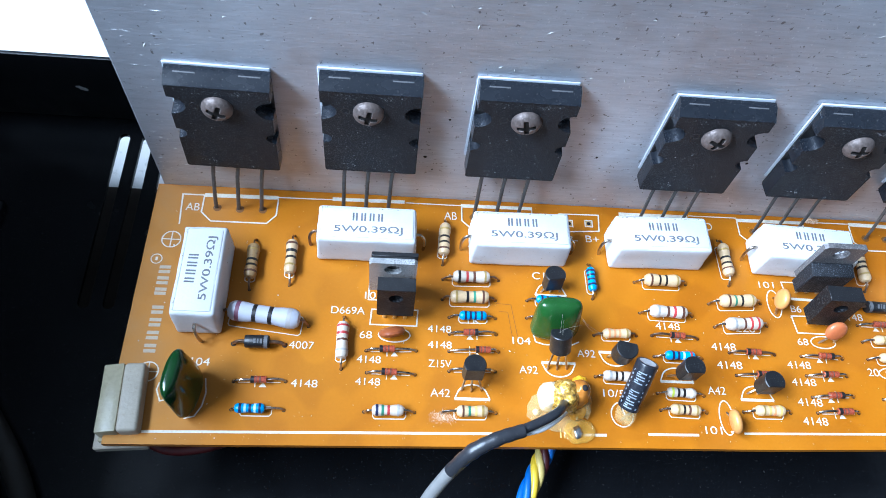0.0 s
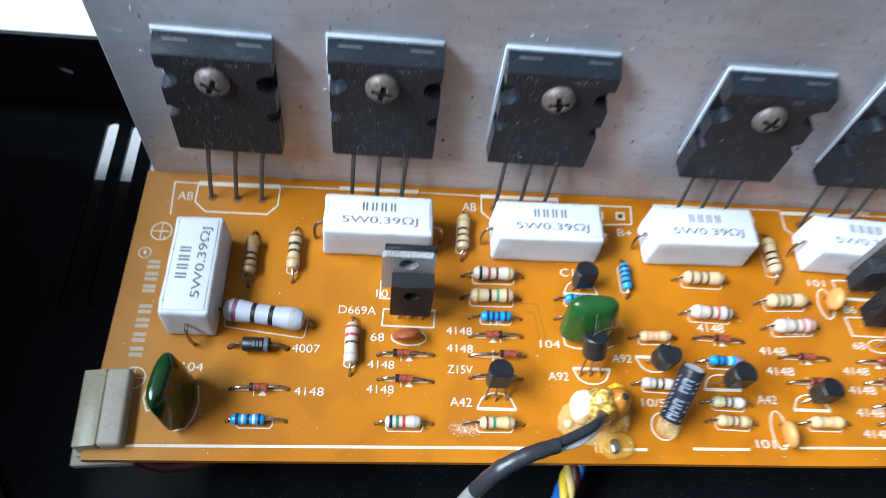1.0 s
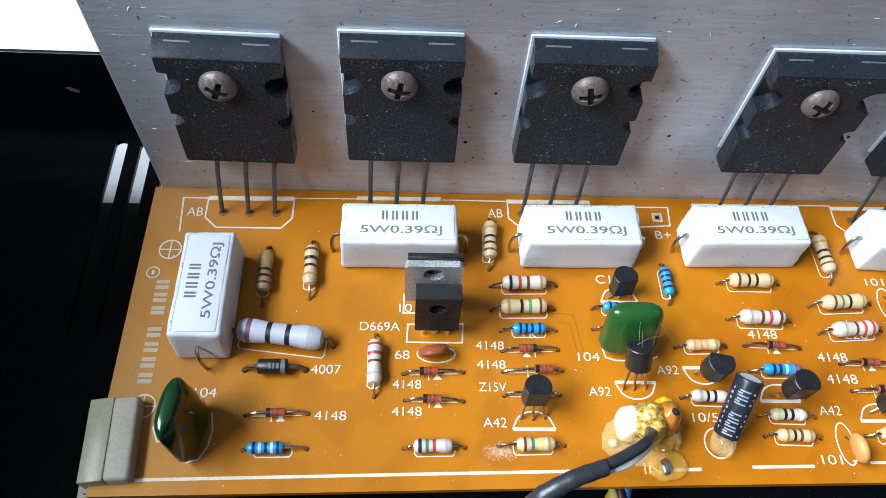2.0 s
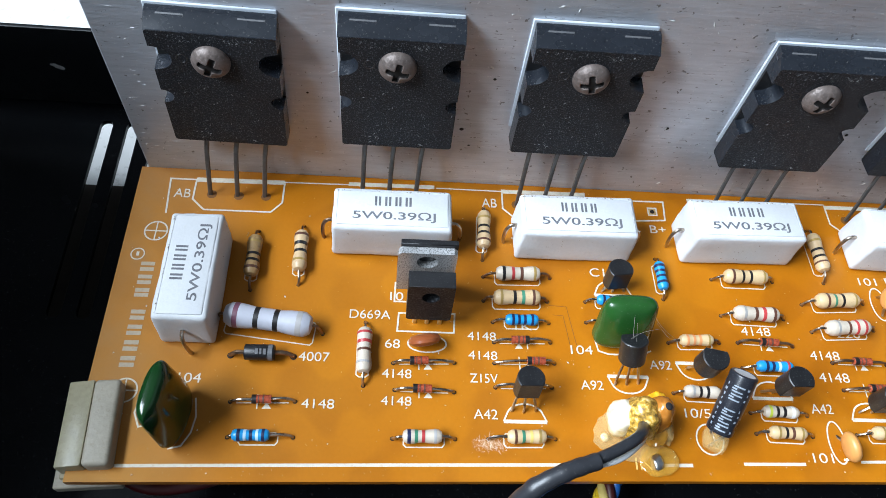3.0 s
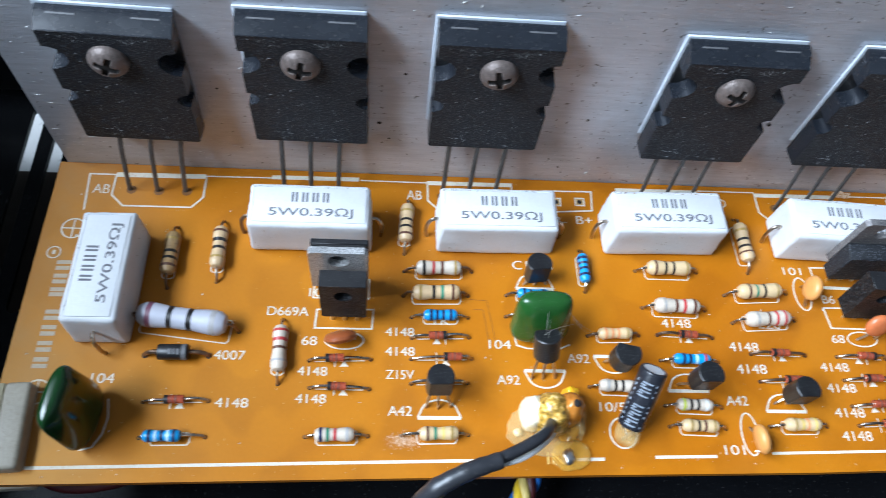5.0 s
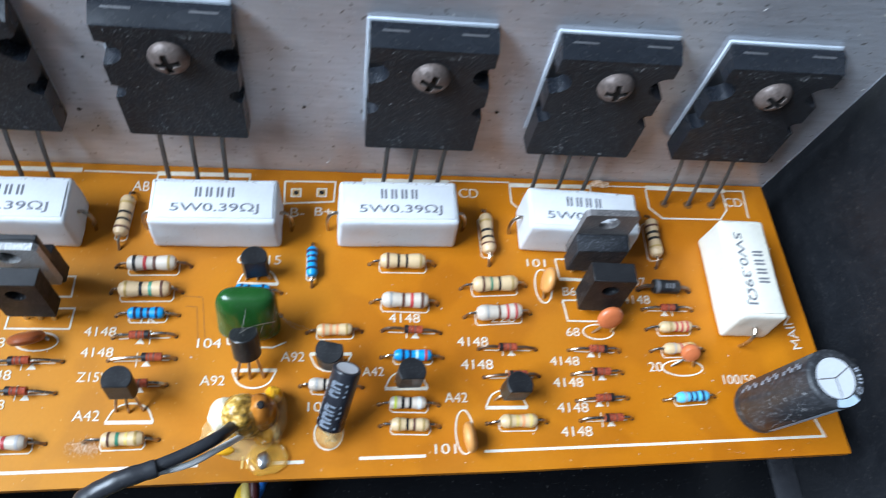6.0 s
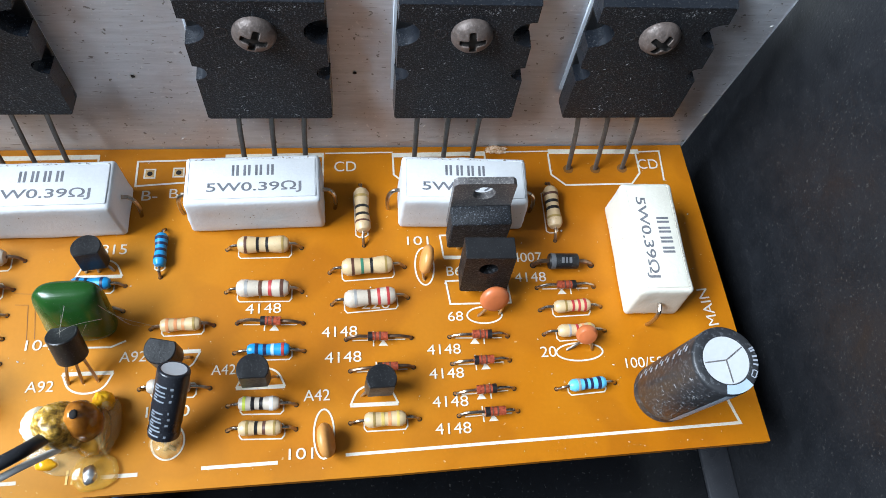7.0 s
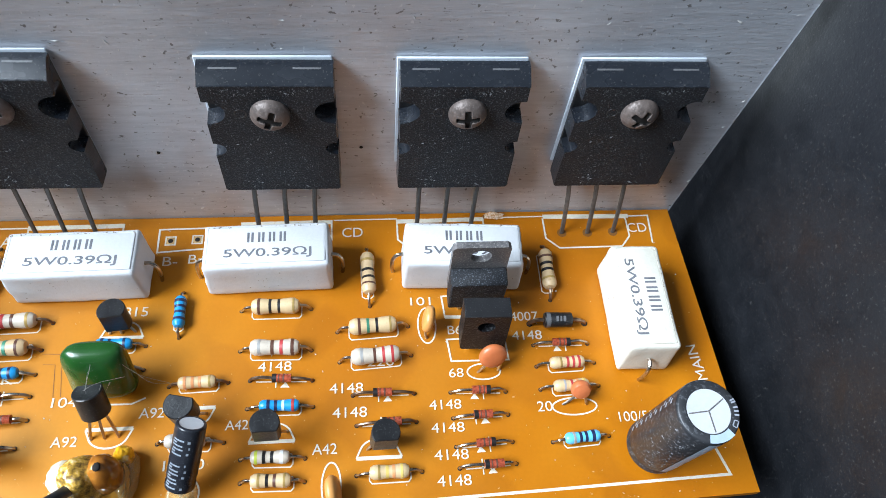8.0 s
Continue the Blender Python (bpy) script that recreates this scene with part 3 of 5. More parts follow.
for hx, hy in ((98.5, -5.4), (103.5, -5.2)):
    line([(hx - 0.9, hy - 0.9), (hx + 0.9, hy - 0.9), (hx + 0.9, hy + 0.9), (hx - 0.9, hy + 0.9)], 0.3, True)
    part("pad", lathe([(0, 0.02), (0.85, 0.03), (0.9, 0.01)], 16, Matrix.Translation((hx, hy, 0))), COPPER, board, "tan pad round a hole")
    part("drilled_hole", lathe([(0, 0.05), (0.45, 0.05), (0.5, 0.02)], 14, Matrix.Translation((hx, hy, 0))), HOLE_SHADE, board)
for cx, cy, r in ((4.2, -15.3, 2.1), (5.4, -47.4, 2.1)):
    line(oval(cx, cy, r, r), 0.28, True)
    line([(cx - r, cy), (cx + r, cy)], 0.25)
    line([(cx, cy - r), (cx, cy + r)], 0.25)
line(oval(1.9, -20.6, 1.2, 1.2), 0.22, True)
part("printed_mark", moved(bars([0.5], 0.9, 0), pose(1.65, -21.0, 0.05)), SILK, board)
part("printed_logo", moved(strokes([2.0, 2.0, 2.0, 2.0], 2.5, 1.0, 0.8), pose(6.0, -43.2, 0.05, 0, 0, 91)), SILK_DULL, board)
part("printed_logo", moved(strokes([1.8, 2.0, 2.0], 2.5, 0.8, 0.8), pose(5.6, -29.6, 0.05, 0, 0, 91)), SILK_DULL, board)
ink("MAIN", 197.7, -38.0, 7.0, 1.9, 96)

ink("AB", 5.9, -7.2, 3.2, 2.1)
ink("104", 13.8, -45.7, 3.9, 1.75)
ink("4007", 33.8, -41.1, 5.4, 1.75)
ink("4148", 35.1, -49.7, 5.6, 1.7)
ink("D669A", 42.2, -32.4, 7.5, 1.8)
ink("101", 49.5, -28.4, 3.5, 1.75)
ink("68", 48.9, -38.1, 2.7, 1.75)
ink("4148", 48.6, -43.8, 5.2, 1.7)
ink("4148", 48.6, -48.8, 5.3, 1.65)
ink("4148", 63.9, -36.0, 5.3, 1.7)
ink("4148", 64.0, -39.8, 5.3, 1.7)
ink("Z15V", 64.2, -44.2, 5.0, 1.7)
ink("A42", 64.7, -50.8, 4.2, 1.75)
ink("A92", 84.2, -44.9, 4.1, 1.75)
ink("A92", 97.5, -40.6, 4.1, 1.75)
ink("104", 83.0, -38.1, 4.1, 1.75)
ink("AB", 67.5, -6.1, 3.1, 2.2)
ink("C1815", 88.4, -21.5, 8.0, 1.9)
ink("B+", 102.3, -10.6, 3.4, 1.9)
ink("10/50", 102.5, -49.6, 6.5, 1.7)
ink("1K", 72.9, -33.6, 3.1, 1.5)
ink("IN", 92.2, -58.9, 2.9, 2.0, 0, GOLD_INK)
ink("B-", 97.6, -11.0, 2.7, 2.0)
ink("CD", 131.3, -5.4, 4.0, 2.2)
ink("CD", 189.6, -5.6, 4.0, 2.2)
ink("101", 144.0, -21.0, 3.8, 1.7)
ink("4148", 116.6, -33.1, 5.8, 1.8)
ink("220", 135.7, -32.9, 4.8, 1.6)
ink("4148", 129.1, -37.7, 5.8, 1.85)
ink("4148", 129.6, -42.1, 5.9, 1.85)
ink("4148", 146.3, -41.4, 5.6, 1.75)
ink("4148", 146.4, -45.5, 5.7, 1.75)
ink("4148", 146.6, -50.2, 5.8, 1.8)
ink("4148", 146.8, -54.5, 5.7, 1.8)
ink("A42", 126.3, -48.2, 4.1, 1.8)
ink("A42", 111.8, -43.3, 3.8, 1.65)
ink("68", 150.2, -35.6, 2.6, 1.7)
ink("20", 165.3, -42.6, 2.7, 1.85)
ink("4007", 162.6, -24.9, 5.3, 1.85)
ink("4148", 162.5, -28.8, 5.6, 1.85)
ink("B6", 150.6, -27.2, 2.6, 1.8)
ink("101", 124.2, -57.1, 3.7, 1.7)
ink("100/50", 179.6, -45.1, 6.6, 1.8)

# boxes under the upright transistors
line([(51.2, -31.0), (51.0, -34.7), (61.4, -34.7), (61.6, -30.8)], 0.32, True)
line([(150.3, -28.2), (150.8, -32.5), (161.3, -32.6), (161.0, -28.0)], 0.32, True)
line([(149.9, -19.2), (150.3, -23.6), (161.9, -23.9), (161.5, -19.0)], 0.32, True)
line([(150.3, -23.6), (161.9, -23.9)], 0.7)
line([(50.4, -24.6), (50.3, -28.6), (60.6, -28.6), (60.6, -24.6)], 0.32, True)
# ovals under the disc capacitors
for ox, oy, orx, ory in ((56.5, -37.0, 3.5, 1.7), (156.5, -34.7, 3.0, 1.5), (146.8, -25.2, 1.65, 3.6), (172.0, -41.9, 4.0, 1.55), (129.5, -53.4, 1.55, 3.8), (106.2, -53.4, 2.4, 2.7)):
    line(oval(ox, oy, orx, ory), 0.28, True)


def half_moon(x, y, w, up):
    """The outline printed under a small transistor: a flat side and an arc."""
    d = 1 if up else -1
    line([(x - w / 2, y), (x + w / 2, y)], 0.65)
    line([(x - w / 2, y), *oval(x, y + d * 1.0, w * 0.42, 2.2, 12, 165 if up else -165, 15 if up else -15), (x + w / 2, y)], 0.3)


half_moon(73.7, -51.1, 7.6, True)
half_moon(93.1, -42.2, 7.6, False)
half_moon(106.2, -39.2, 7.4, False)
half_moon(119.6, -45.6, 7.6, True)
half_moon(137.4, -49.2, 7.6, True)
half_moon(92.5, -25.6, 7.4, True)
for s0, s1 in (((79.6, -28.2), (83.0, -28.4)), ((83.0, -28.4), (84.2, -36.2)), ((80.2, -30.2), (82.2, -30.3)), ((82.2, -30.3), (83.0, -36.4))):
    part("scratch", ribbon([s0, s1], 0.09, 0.03), SCRATCH, board)
line([(87.8, -35.2), (88.2, -37.3), (90, -37.9), (96, -38.0), (98.2, -37.0)], 0.3)
line([(8.2, -49.6), (7.9, -51.2), (9.0, -53.6), (10.6, -53.2)], 0.3)
line([(14.4, -57.1), (16.4, -56.6), (17.6, -54.4), (18.0, -51.6), (17.4, -48.4)], 0.28)


# ---- axial parts ----
def frame_of(p0, p1):
    (x0, y0), (x1, y1) = p0, p1
    return (x0 + x1) / 2, (y0 + y1) / 2, math.hypot(x1 - x0, y1 - y0), math.degrees(math.atan2(y1 - y0, x1 - x0))


ALONG = Matrix.Rotation(radians(90), 4, "Y")


def body_profile(length, r):
    """A dipped resistor's shape: swollen ends and a straight waist."""
    h, e = length / 2, r * 1.15
    half = [(0.25 * r, -h), (0.7 * r, -h + 0.12 * e), (0.97 * r, -h + 0.5 * e), (r, -h + 0.9 * e), (0.95 * r, -h + 1.5 * e), (0.86 * r, -h + 2.1 * e)]
    return half + [(a, -b) for a, b in reversed(half)]


def at_profile(profile, x):
    for (r0, h0), (r1, h1) in zip(profile, profile[1:]):
        if h0 <= x <= h1:
            return r0 + (r1 - r0) * (x - h0) / (h1 - h0 + 1e-9)
    return 0.0


def to_board(parent, bm):
    """Carries a thing's own millimetres over to the board's."""
    m = parent.matrix_world.copy()
    m.translation *= 1000
    return moved(bm, m)


def lead_pair(parent, span, half, h, r, shift, mat, bow=0.0):
    for side in (-1, 1):
        end, inner = side * span / 2, shift + side * half
        gap = abs(end - inner)
        wob = 0.12 * math.sin(end * 7.3 + shift * 5 + parent.location.x * 900)
        pts = smooth_line([(end, 0, -0.6), (end, 0, 0.1), (end - side * min(0.45, 0.25 * gap), wob, 0.5 * h + bow * 0.5), (inner + side * 0.45 * gap, wob, 0.92 * h + bow), (inner - side * 0.4, 0, h)], 4)
        part("lead", tube(pts, r, 7), mat, parent)
        part("solder_hole", to_board(parent, lathe([(0, 0.03), (r * 1.1, 0.03), (r * 1.5, 0.02)], 10, Matrix.Translation((end, 0, 0)))), HOLE_SHADE, board)


def resistor(p0, p1, length, r, mat, bands, label, shift=0.0, lead=None, height=None, printed=True):
    x, y, span, turn = frame_of(p0, p1)
    length, r = 0.97 * length, r * (0.86 if mat in (BLUE, CYAN) else 0.93)
    ob = thing("resistor", x, y, 0, turn)
    h = height or r + 0.25
    prof = body_profile(length, r)
    place = Matrix.Translation((shift, 0, h)) @ ALONG
    body = part("body", lathe(prof, 18, place), mat, ob)
    for at, w, colour in bands:
        c = -length / 2 + at * length
        a, b = c - w / 2, c + w / 2
        ring = [(at_profile(prof, a) - 0.02, a), (at_profile(prof, a) + 0.035, a + 0.02), (at_profile(prof, c) + 0.035, c), (at_profile(prof, b) + 0.035, b - 0.02), (at_profile(prof, b) - 0.02, b)]
        part("colour_band", lathe(ring, 18, place), BANDS[colour], body)
    lead_pair(ob, span, length / 2, h, 0.26, shift, lead or LEAD)
    if printed:
        a, b = length / 2 + 0.1, r * (0.98 if abs(p1[0] - p0[0]) > 3 else 0.76)
        loop = ribbon([(-a + 0.4, -b), (a - 0.4, -b), (a, -b + 0.5), (a, b - 0.5), (a - 0.4, b), (-a + 0.4, b), (-a, b - 0.5), (-a, -b + 0.5)], 0.22, 0.045, True)
        part("printed_outline", to_board(ob, moved(loop, Matrix.Translation((shift * 0.3 + 0.1, -0.25, 0)))), SILK, board)
    tagged(ob, label, "resistor", "resistors on the board")
    return ob


resistor((23.5, -14.4), (23.6, -27.4), 9.0, 1.55, TAN_DIRTY, [(0.2, 0.5, "gold"), (0.5, 0.6, "black"), (0.66, 0.6, "black"), (0.84, 0.55, "brown")], "dirty tan carbon resistor with black and brown bands", lead=LEAD_RUST)
resistor((32.0, -12.8), (32.3, -25.9), 9.0, 1.5, TAN, [(0.14, 0.55, "brown"), (0.36, 0.7, "black"), (0.55, 0.6, "black"), (0.78, 0.5, "gold")], "tan carbon resistor with black bands beside a cement resistor")
resistor((18.7, -33.6), (37.6, -35.8), 16.2, 2.45, LILAC, [(0.15, 0.9, "violet"), (0.38, 0.9, "black"), (0.6, 0.9, "black"), (0.86, 1.0, "grey")], "large pale grey power resistor with dark bands", lead=LEAD_RUST, height=3.0)
resistor((23.6, -55.0), (34.3, -54.8), 6.4, 1.2, BLUE, [(0.2, 0.55, "navy"), (0.36, 0.5, "white"), (0.52, 0.55, "navy"), (0.68, 0.5, "white"), (0.84, 0.5, "navy")], "blue metal film resistor with dark bands", shift=-1.4)
resistor((45.2, -33.2), (45.4, -45.4), 8.8, 1.5, WHITE, [(0.14, 0.5, "red"), (0.34, 0.6, "red"), (0.52, 0.5, "brown"), (0.8, 0.45, "grey")], "white resistor with red bands")
resistor((50.8, -54.6), (61.4, -54.4), 6.9, 1.3, WHITE, [(0.16, 0.6, "navy"), (0.34, 0.55, "green"), (0.52, 0.55, "red"), (0.82, 0.5, "grey")], "white resistor with blue, green and red bands", shift=-0.3)
resistor((67.1, -54.3), (78.7, -54.0), 6.9, 1.3, CREAM, [(0.2, 0.45, "brown"), (0.4, 0.55, "green"), (0.6, 0.5, "yellow"), (0.82, 0.5, "gold")], "cream resistor with brown and green bands", shift=0.6)
resistor((67.8, -6.5), (67.2, -18.8), 8.8, 1.5, TAN, [(0.22, 0.5, "gold"), (0.46, 0.55, "black"), (0.64, 0.55, "black"), (0.84, 0.5, "brown")], "tan carbon resistor with black bands between cement resistors")
resistor((67.2, -22.6), (80.3, -22.3), 8.9, 1.55, WHITE, [(0.17, 0.6, "black"), (0.38, 0.6, "red"), (0.57, 0.6, "brown"), (0.86, 0.5, "gold")], "white resistor with black and red bands", lead=LEAD_RUST)
resistor((67.1, -27.8), (79.4, -27.5), 9.2, 1.6, TAN, [(0.16, 0.5, "gold"), (0.44, 0.6, "black"), (0.62, 0.6, "green"), (0.84, 0.5, "brown")], "tan resistor with black and green bands", lead=LEAD_RUST)
resistor((68.7, -32.2), (79.3, -32.0), 6.4, 1.25, BLUE, [(0.22, 0.5, "navy"), (0.4, 0.5, "navy"), (0.58, 0.5, "navy"), (0.8, 0.5, "navy")], "blue metal film resistor with navy bands")
resistor((86.8, -27.2), (96.9, -27.4), 6.4, 1.2, BLUE, [(0.2, 0.5, "navy"), (0.4, 0.5, "navy"), (0.8, 0.5, "navy")], "blue metal film resistor behind a green capacitor")
resistor((86.5, -31.6), (97.1, -31.9), 6.4, 1.2, CREAM, [(0.2, 0.5, "brown"), (0.5, 0.5, "brown")], "cream resistor behind a green capacitor")
resistor((102.2, -16.9), (102.4, -26.0), 6.4, 1.25, BLUE, [(0.18, 0.6, "navy"), (0.36, 0.5, "navy"), (0.54, 0.5, "navy"), (0.76, 0.55, "navy")], "blue metal film resistor standing in front of a cement resistor")
resistor((101.8, -35.2), (111.7, -34.9), 6.6, 1.2, CREAM, [(0.2, 0.5, "orange"), (0.4, 0.5, "orange"), (0.58, 0.5, "orange"), (0.84, 0.4, "gold")], "small cream resistor with orange bands", lead=LEAD_RUST)
resistor((113.0, -21.1), (125.6, -21.1), 9.0, 1.6, CREAM, [(0.17, 0.5, "brown"), (0.4, 0.5, "black"), (0.58, 0.5, "black"), (0.88, 0.4, "gold")], "cream resistor with black bands")
resistor((113.3, -29.1), (125.8, -29.4), 9.0, 1.6, WHITE, [(0.2, 0.5, "silver"), (0.46, 0.6, "brown"), (0.64, 0.6, "red"), (0.86, 0.6, "brown")], "white resistor with brown and red bands")
resistor((115.2, -39.8), (126.3, -39.9), 7.0, 1.25, BLUE, [(0.24, 0.55, "navy"), (0.42, 0.55, "navy"), (0.6, 0.5, "white"), (0.84, 0.5, "red")], "blue metal film resistor with one red band")
resistor((114.7, -48.4), (125.2, -48.7), 6.6, 1.2, WHITE, [(0.16, 0.5, "lime"), (0.36, 0.55, "black"), (0.56, 0.55, "black"), (0.8, 0.6, "pale")], "white resistor with black bands and a lime band", shift=-0.3)
resistor((114.9, -52.2), (125.2, -52.5), 6.8, 1.25, CREAM, [(0.22, 0.45, "gold"), (0.42, 0.5, "black"), (0.6, 0.5, "brown"), (0.84, 0.4, "gold")], "cream resistor with black and brown bands", shift=-0.1)
resistor((101.1, -45.1), (111.8, -45.4), 6.8, 1.25, WHITE, [(0.22, 0.5, "silver"), (0.42, 0.5, "black"), (0.62, 0.5, "black")], "white resistor with black bands behind a small electrolytic capacitor", shift=-0.6)
resistor((130.4, -26.0), (143.3, -25.3), 9.0, 1.65, CREAM, [(0.22, 0.5, "brown"), (0.4, 0.5, "green"), (0.58, 0.5, "black"), (0.86, 0.4, "gold")], "cream resistor with brown, green and black bands")
resistor((130.8, -31.9), (143.6, -31.1), 9.0, 1.65, WHITE, [(0.22, 0.5, "silver"), (0.48, 0.5, "brown"), (0.66, 0.5, "red"), (0.84, 0.5, "red")], "white resistor with brown and red bands")
resistor((136.0, -8.3), (136.4, -20.9), 9.0, 1.5, TAN, [(0.22, 0.5, "gold"), (0.46, 0.55, "black"), (0.64, 0.55, "black"), (0.8, 0.4, "brown")], "tan carbon resistor with black bands between cement resistors")
resistor((170.9, -8.6), (170.8, -20.8), 8.8, 1.5, TAN, [(0.22, 0.5, "brown"), (0.4, 0.6, "black"), (0.56, 0.6, "black"), (0.78, 0.45, "gold")], "tan carbon resistor with dark bands", lead=LEAD_RUST)
resistor((166.2, -34.2), (177.0, -33.9), 6.6, 1.2, CREAM, [(0.3, 0.4, "gold"), (0.5, 0.45, "red"), (0.66, 0.45, "red"), (0.82, 0.45, "red")], "pale cream resistor with red bands")
resistor((166.3, -38.6), (177.0, -38.3), 6.6, 1.2, CREAM, [(0.3, 0.4, "grey"), (0.5, 0.45, "red"), (0.66, 0.45, "orange"), (0.84, 0.5, "yellow")], "pale cream resistor behind an orange disc capacitor")
resistor((133.6, -52.0), (144.4, -51.9), 6.8, 1.3, CREAM, [(0.24, 0.4, "gold"), (0.44, 0.5, "yellow"), (0.6, 0.5, "orange"), (0.8, 0.45, "yellow")], "cream resistor with yellow and orange bands")
resistor((167.1, -48.1), (177.1, -47.5), 6.4, 1.2, CYAN, [(0.24, 0.45, "silver"), (0.42, 0.5, "navy"), (0.58, 0.5, "navy"), (0.78, 0.6, "navy")], "light blue metal film resistor with navy bands")


def glass_diode(p0, p1, shift=0.0, flip=False, rust=False):
    x, y, span, turn = frame_of(p0, p1)
    ob = thing("glass_diode", x, y, 0, turn)
    h, r, half = 1.3, 0.75, 1.7
    place = Matrix.Translation((shift, 0, h)) @ ALONG
    body = part("body", lathe([(0.3, -half), (0.75, -half + 0.08), (r, -half + 0.4), (r, half - 0.4), (0.75, half - 0.08), (0.3, half)], 14, place), DIODE, ob)
    s = 1 if flip else -1
    part("cathode_band", lathe([(r - 0.02, s * 1.25 - 0.38), (r + 0.03, s * 1.25 - 0.36), (r + 0.03, s * 1.25 + 0.36), (r - 0.02, s * 1.25 + 0.38)], 14, place), BANDS["black"], body)
    for a, d in ((0.35, 0.3), (-0.45, 0.2)):
        a = -s * a
        part("printed_bar", lathe([(r - 0.02, a - d / 2), (r + 0.025, a - d / 2 + 0.02), (r + 0.025, a + d / 2 - 0.02), (r - 0.02, a + d / 2)], 14, place), BANDS["brown"], body)
    lead_pair(ob, span, half, h, 0.27, shift, LEAD_RUST if rust else LEAD, 0.25)
    base = -s * 0.7
    mark = bmesh.new()
    mark.faces.new([mark.verts.new(v) for v in ((base - 0.8, -1.25, 0.045), (base + 0.8, -1.25, 0.045), (base, -0.15, 0.045))])
    part("printed_mark", to_board(ob, ribbon([(-span / 2 + 1, -0.2), (span / 2 - 1, -0.2)], 0.2, 0.045, bm=mark)), SILK, board)
    part("printed_mark", to_board(ob, ribbon([(s * 0.9, -1.3), (s * 0.9, 1.3)], 0.22, 0.045)), SILK, board)
    tagged(ob, "small orange glass diode with a black band", "diode", "glass diodes on the board")


glass_diode((23.2, -48.9), (34.0, -48.6))
glass_diode((50.5, -41.0), (61.4, -40.6), -0.9)
glass_diode((50.9, -46.0), (61.3, -46.1), -0.4)
glass_diode((68.8, -36.3), (79.3, -36.0), -0.6, True)
glass_diode((68.7, -40.4), (79.7, -40.1), 1.9, False)
glass_diode((68.7, -45.0), (78.8, -44.7), 0.6)
glass_diode((115.4, -34.7), (126.1, -35.1), 0.2, False, True)
glass_diode((133.1, -38.2), (143.8, -38.3), -0.2, False, True)
glass_diode((133.7, -43.6), (143.9, -43.4), 0.9, False, True)
glass_diode((150.2, -38.4), (160.0, -38.7), 0.4, True)
glass_diode((150.3, -43.1), (159.9, -42.9), 0.3)
glass_diode((150.4, -48.1), (160.1, -47.7), 0.1, True)
glass_diode((150.7, -51.7), (160.3, -51.4), 0.9)
glass_diode((166.2, -30.0), (176.4, -30.1), -0.1, True)


def rectifier(p0, p1, shift, flip):
    x, y, span, turn = frame_of(p0, p1)
    ob = thing("rectifier_diode", x, y, 0, turn)
    place = Matrix.Translation((shift, 0, 1.7)) @ ALONG
    body = part("body", lathe([(0.5, -2.6), (1.3, -2.55), (1.4, -2.4), (1.4, 2.4), (1.3, 2.55), (0.5, 2.6)], 18, place), EPOXY_CLEAN, ob)
    s = 1 if flip else -1
    part("cathode_band", lathe([(1.38, s * 1.9 - 0.4), (1.43, s * 1.9 - 0.38), (1.43, s * 1.9 + 0.38), (1.38, s * 1.9 + 0.4)], 18, place), RECTIFIER_INK, body)
    part("printed_bars", moved(bars([0.5, 0.35, 0.5], 1.0, 0.25), Matrix.Translation((shift - 0.6, -0.9, 2.93)) @ Matrix.Rotation(radians(24), 4, "X")), RECTIFIER_INK, body)
    lead_pair(ob, span, 2.6, 1.7, 0.4, shift, LEAD_RUST)
    tagged(ob, "black moulded rectifier diode with a grey band", "diode")


rectifier((22.0, -40.5), (32.9, -40.4), -0.2, True)
rectifier((166.1, -25.6), (176.6, -25.9), -0.2, False)


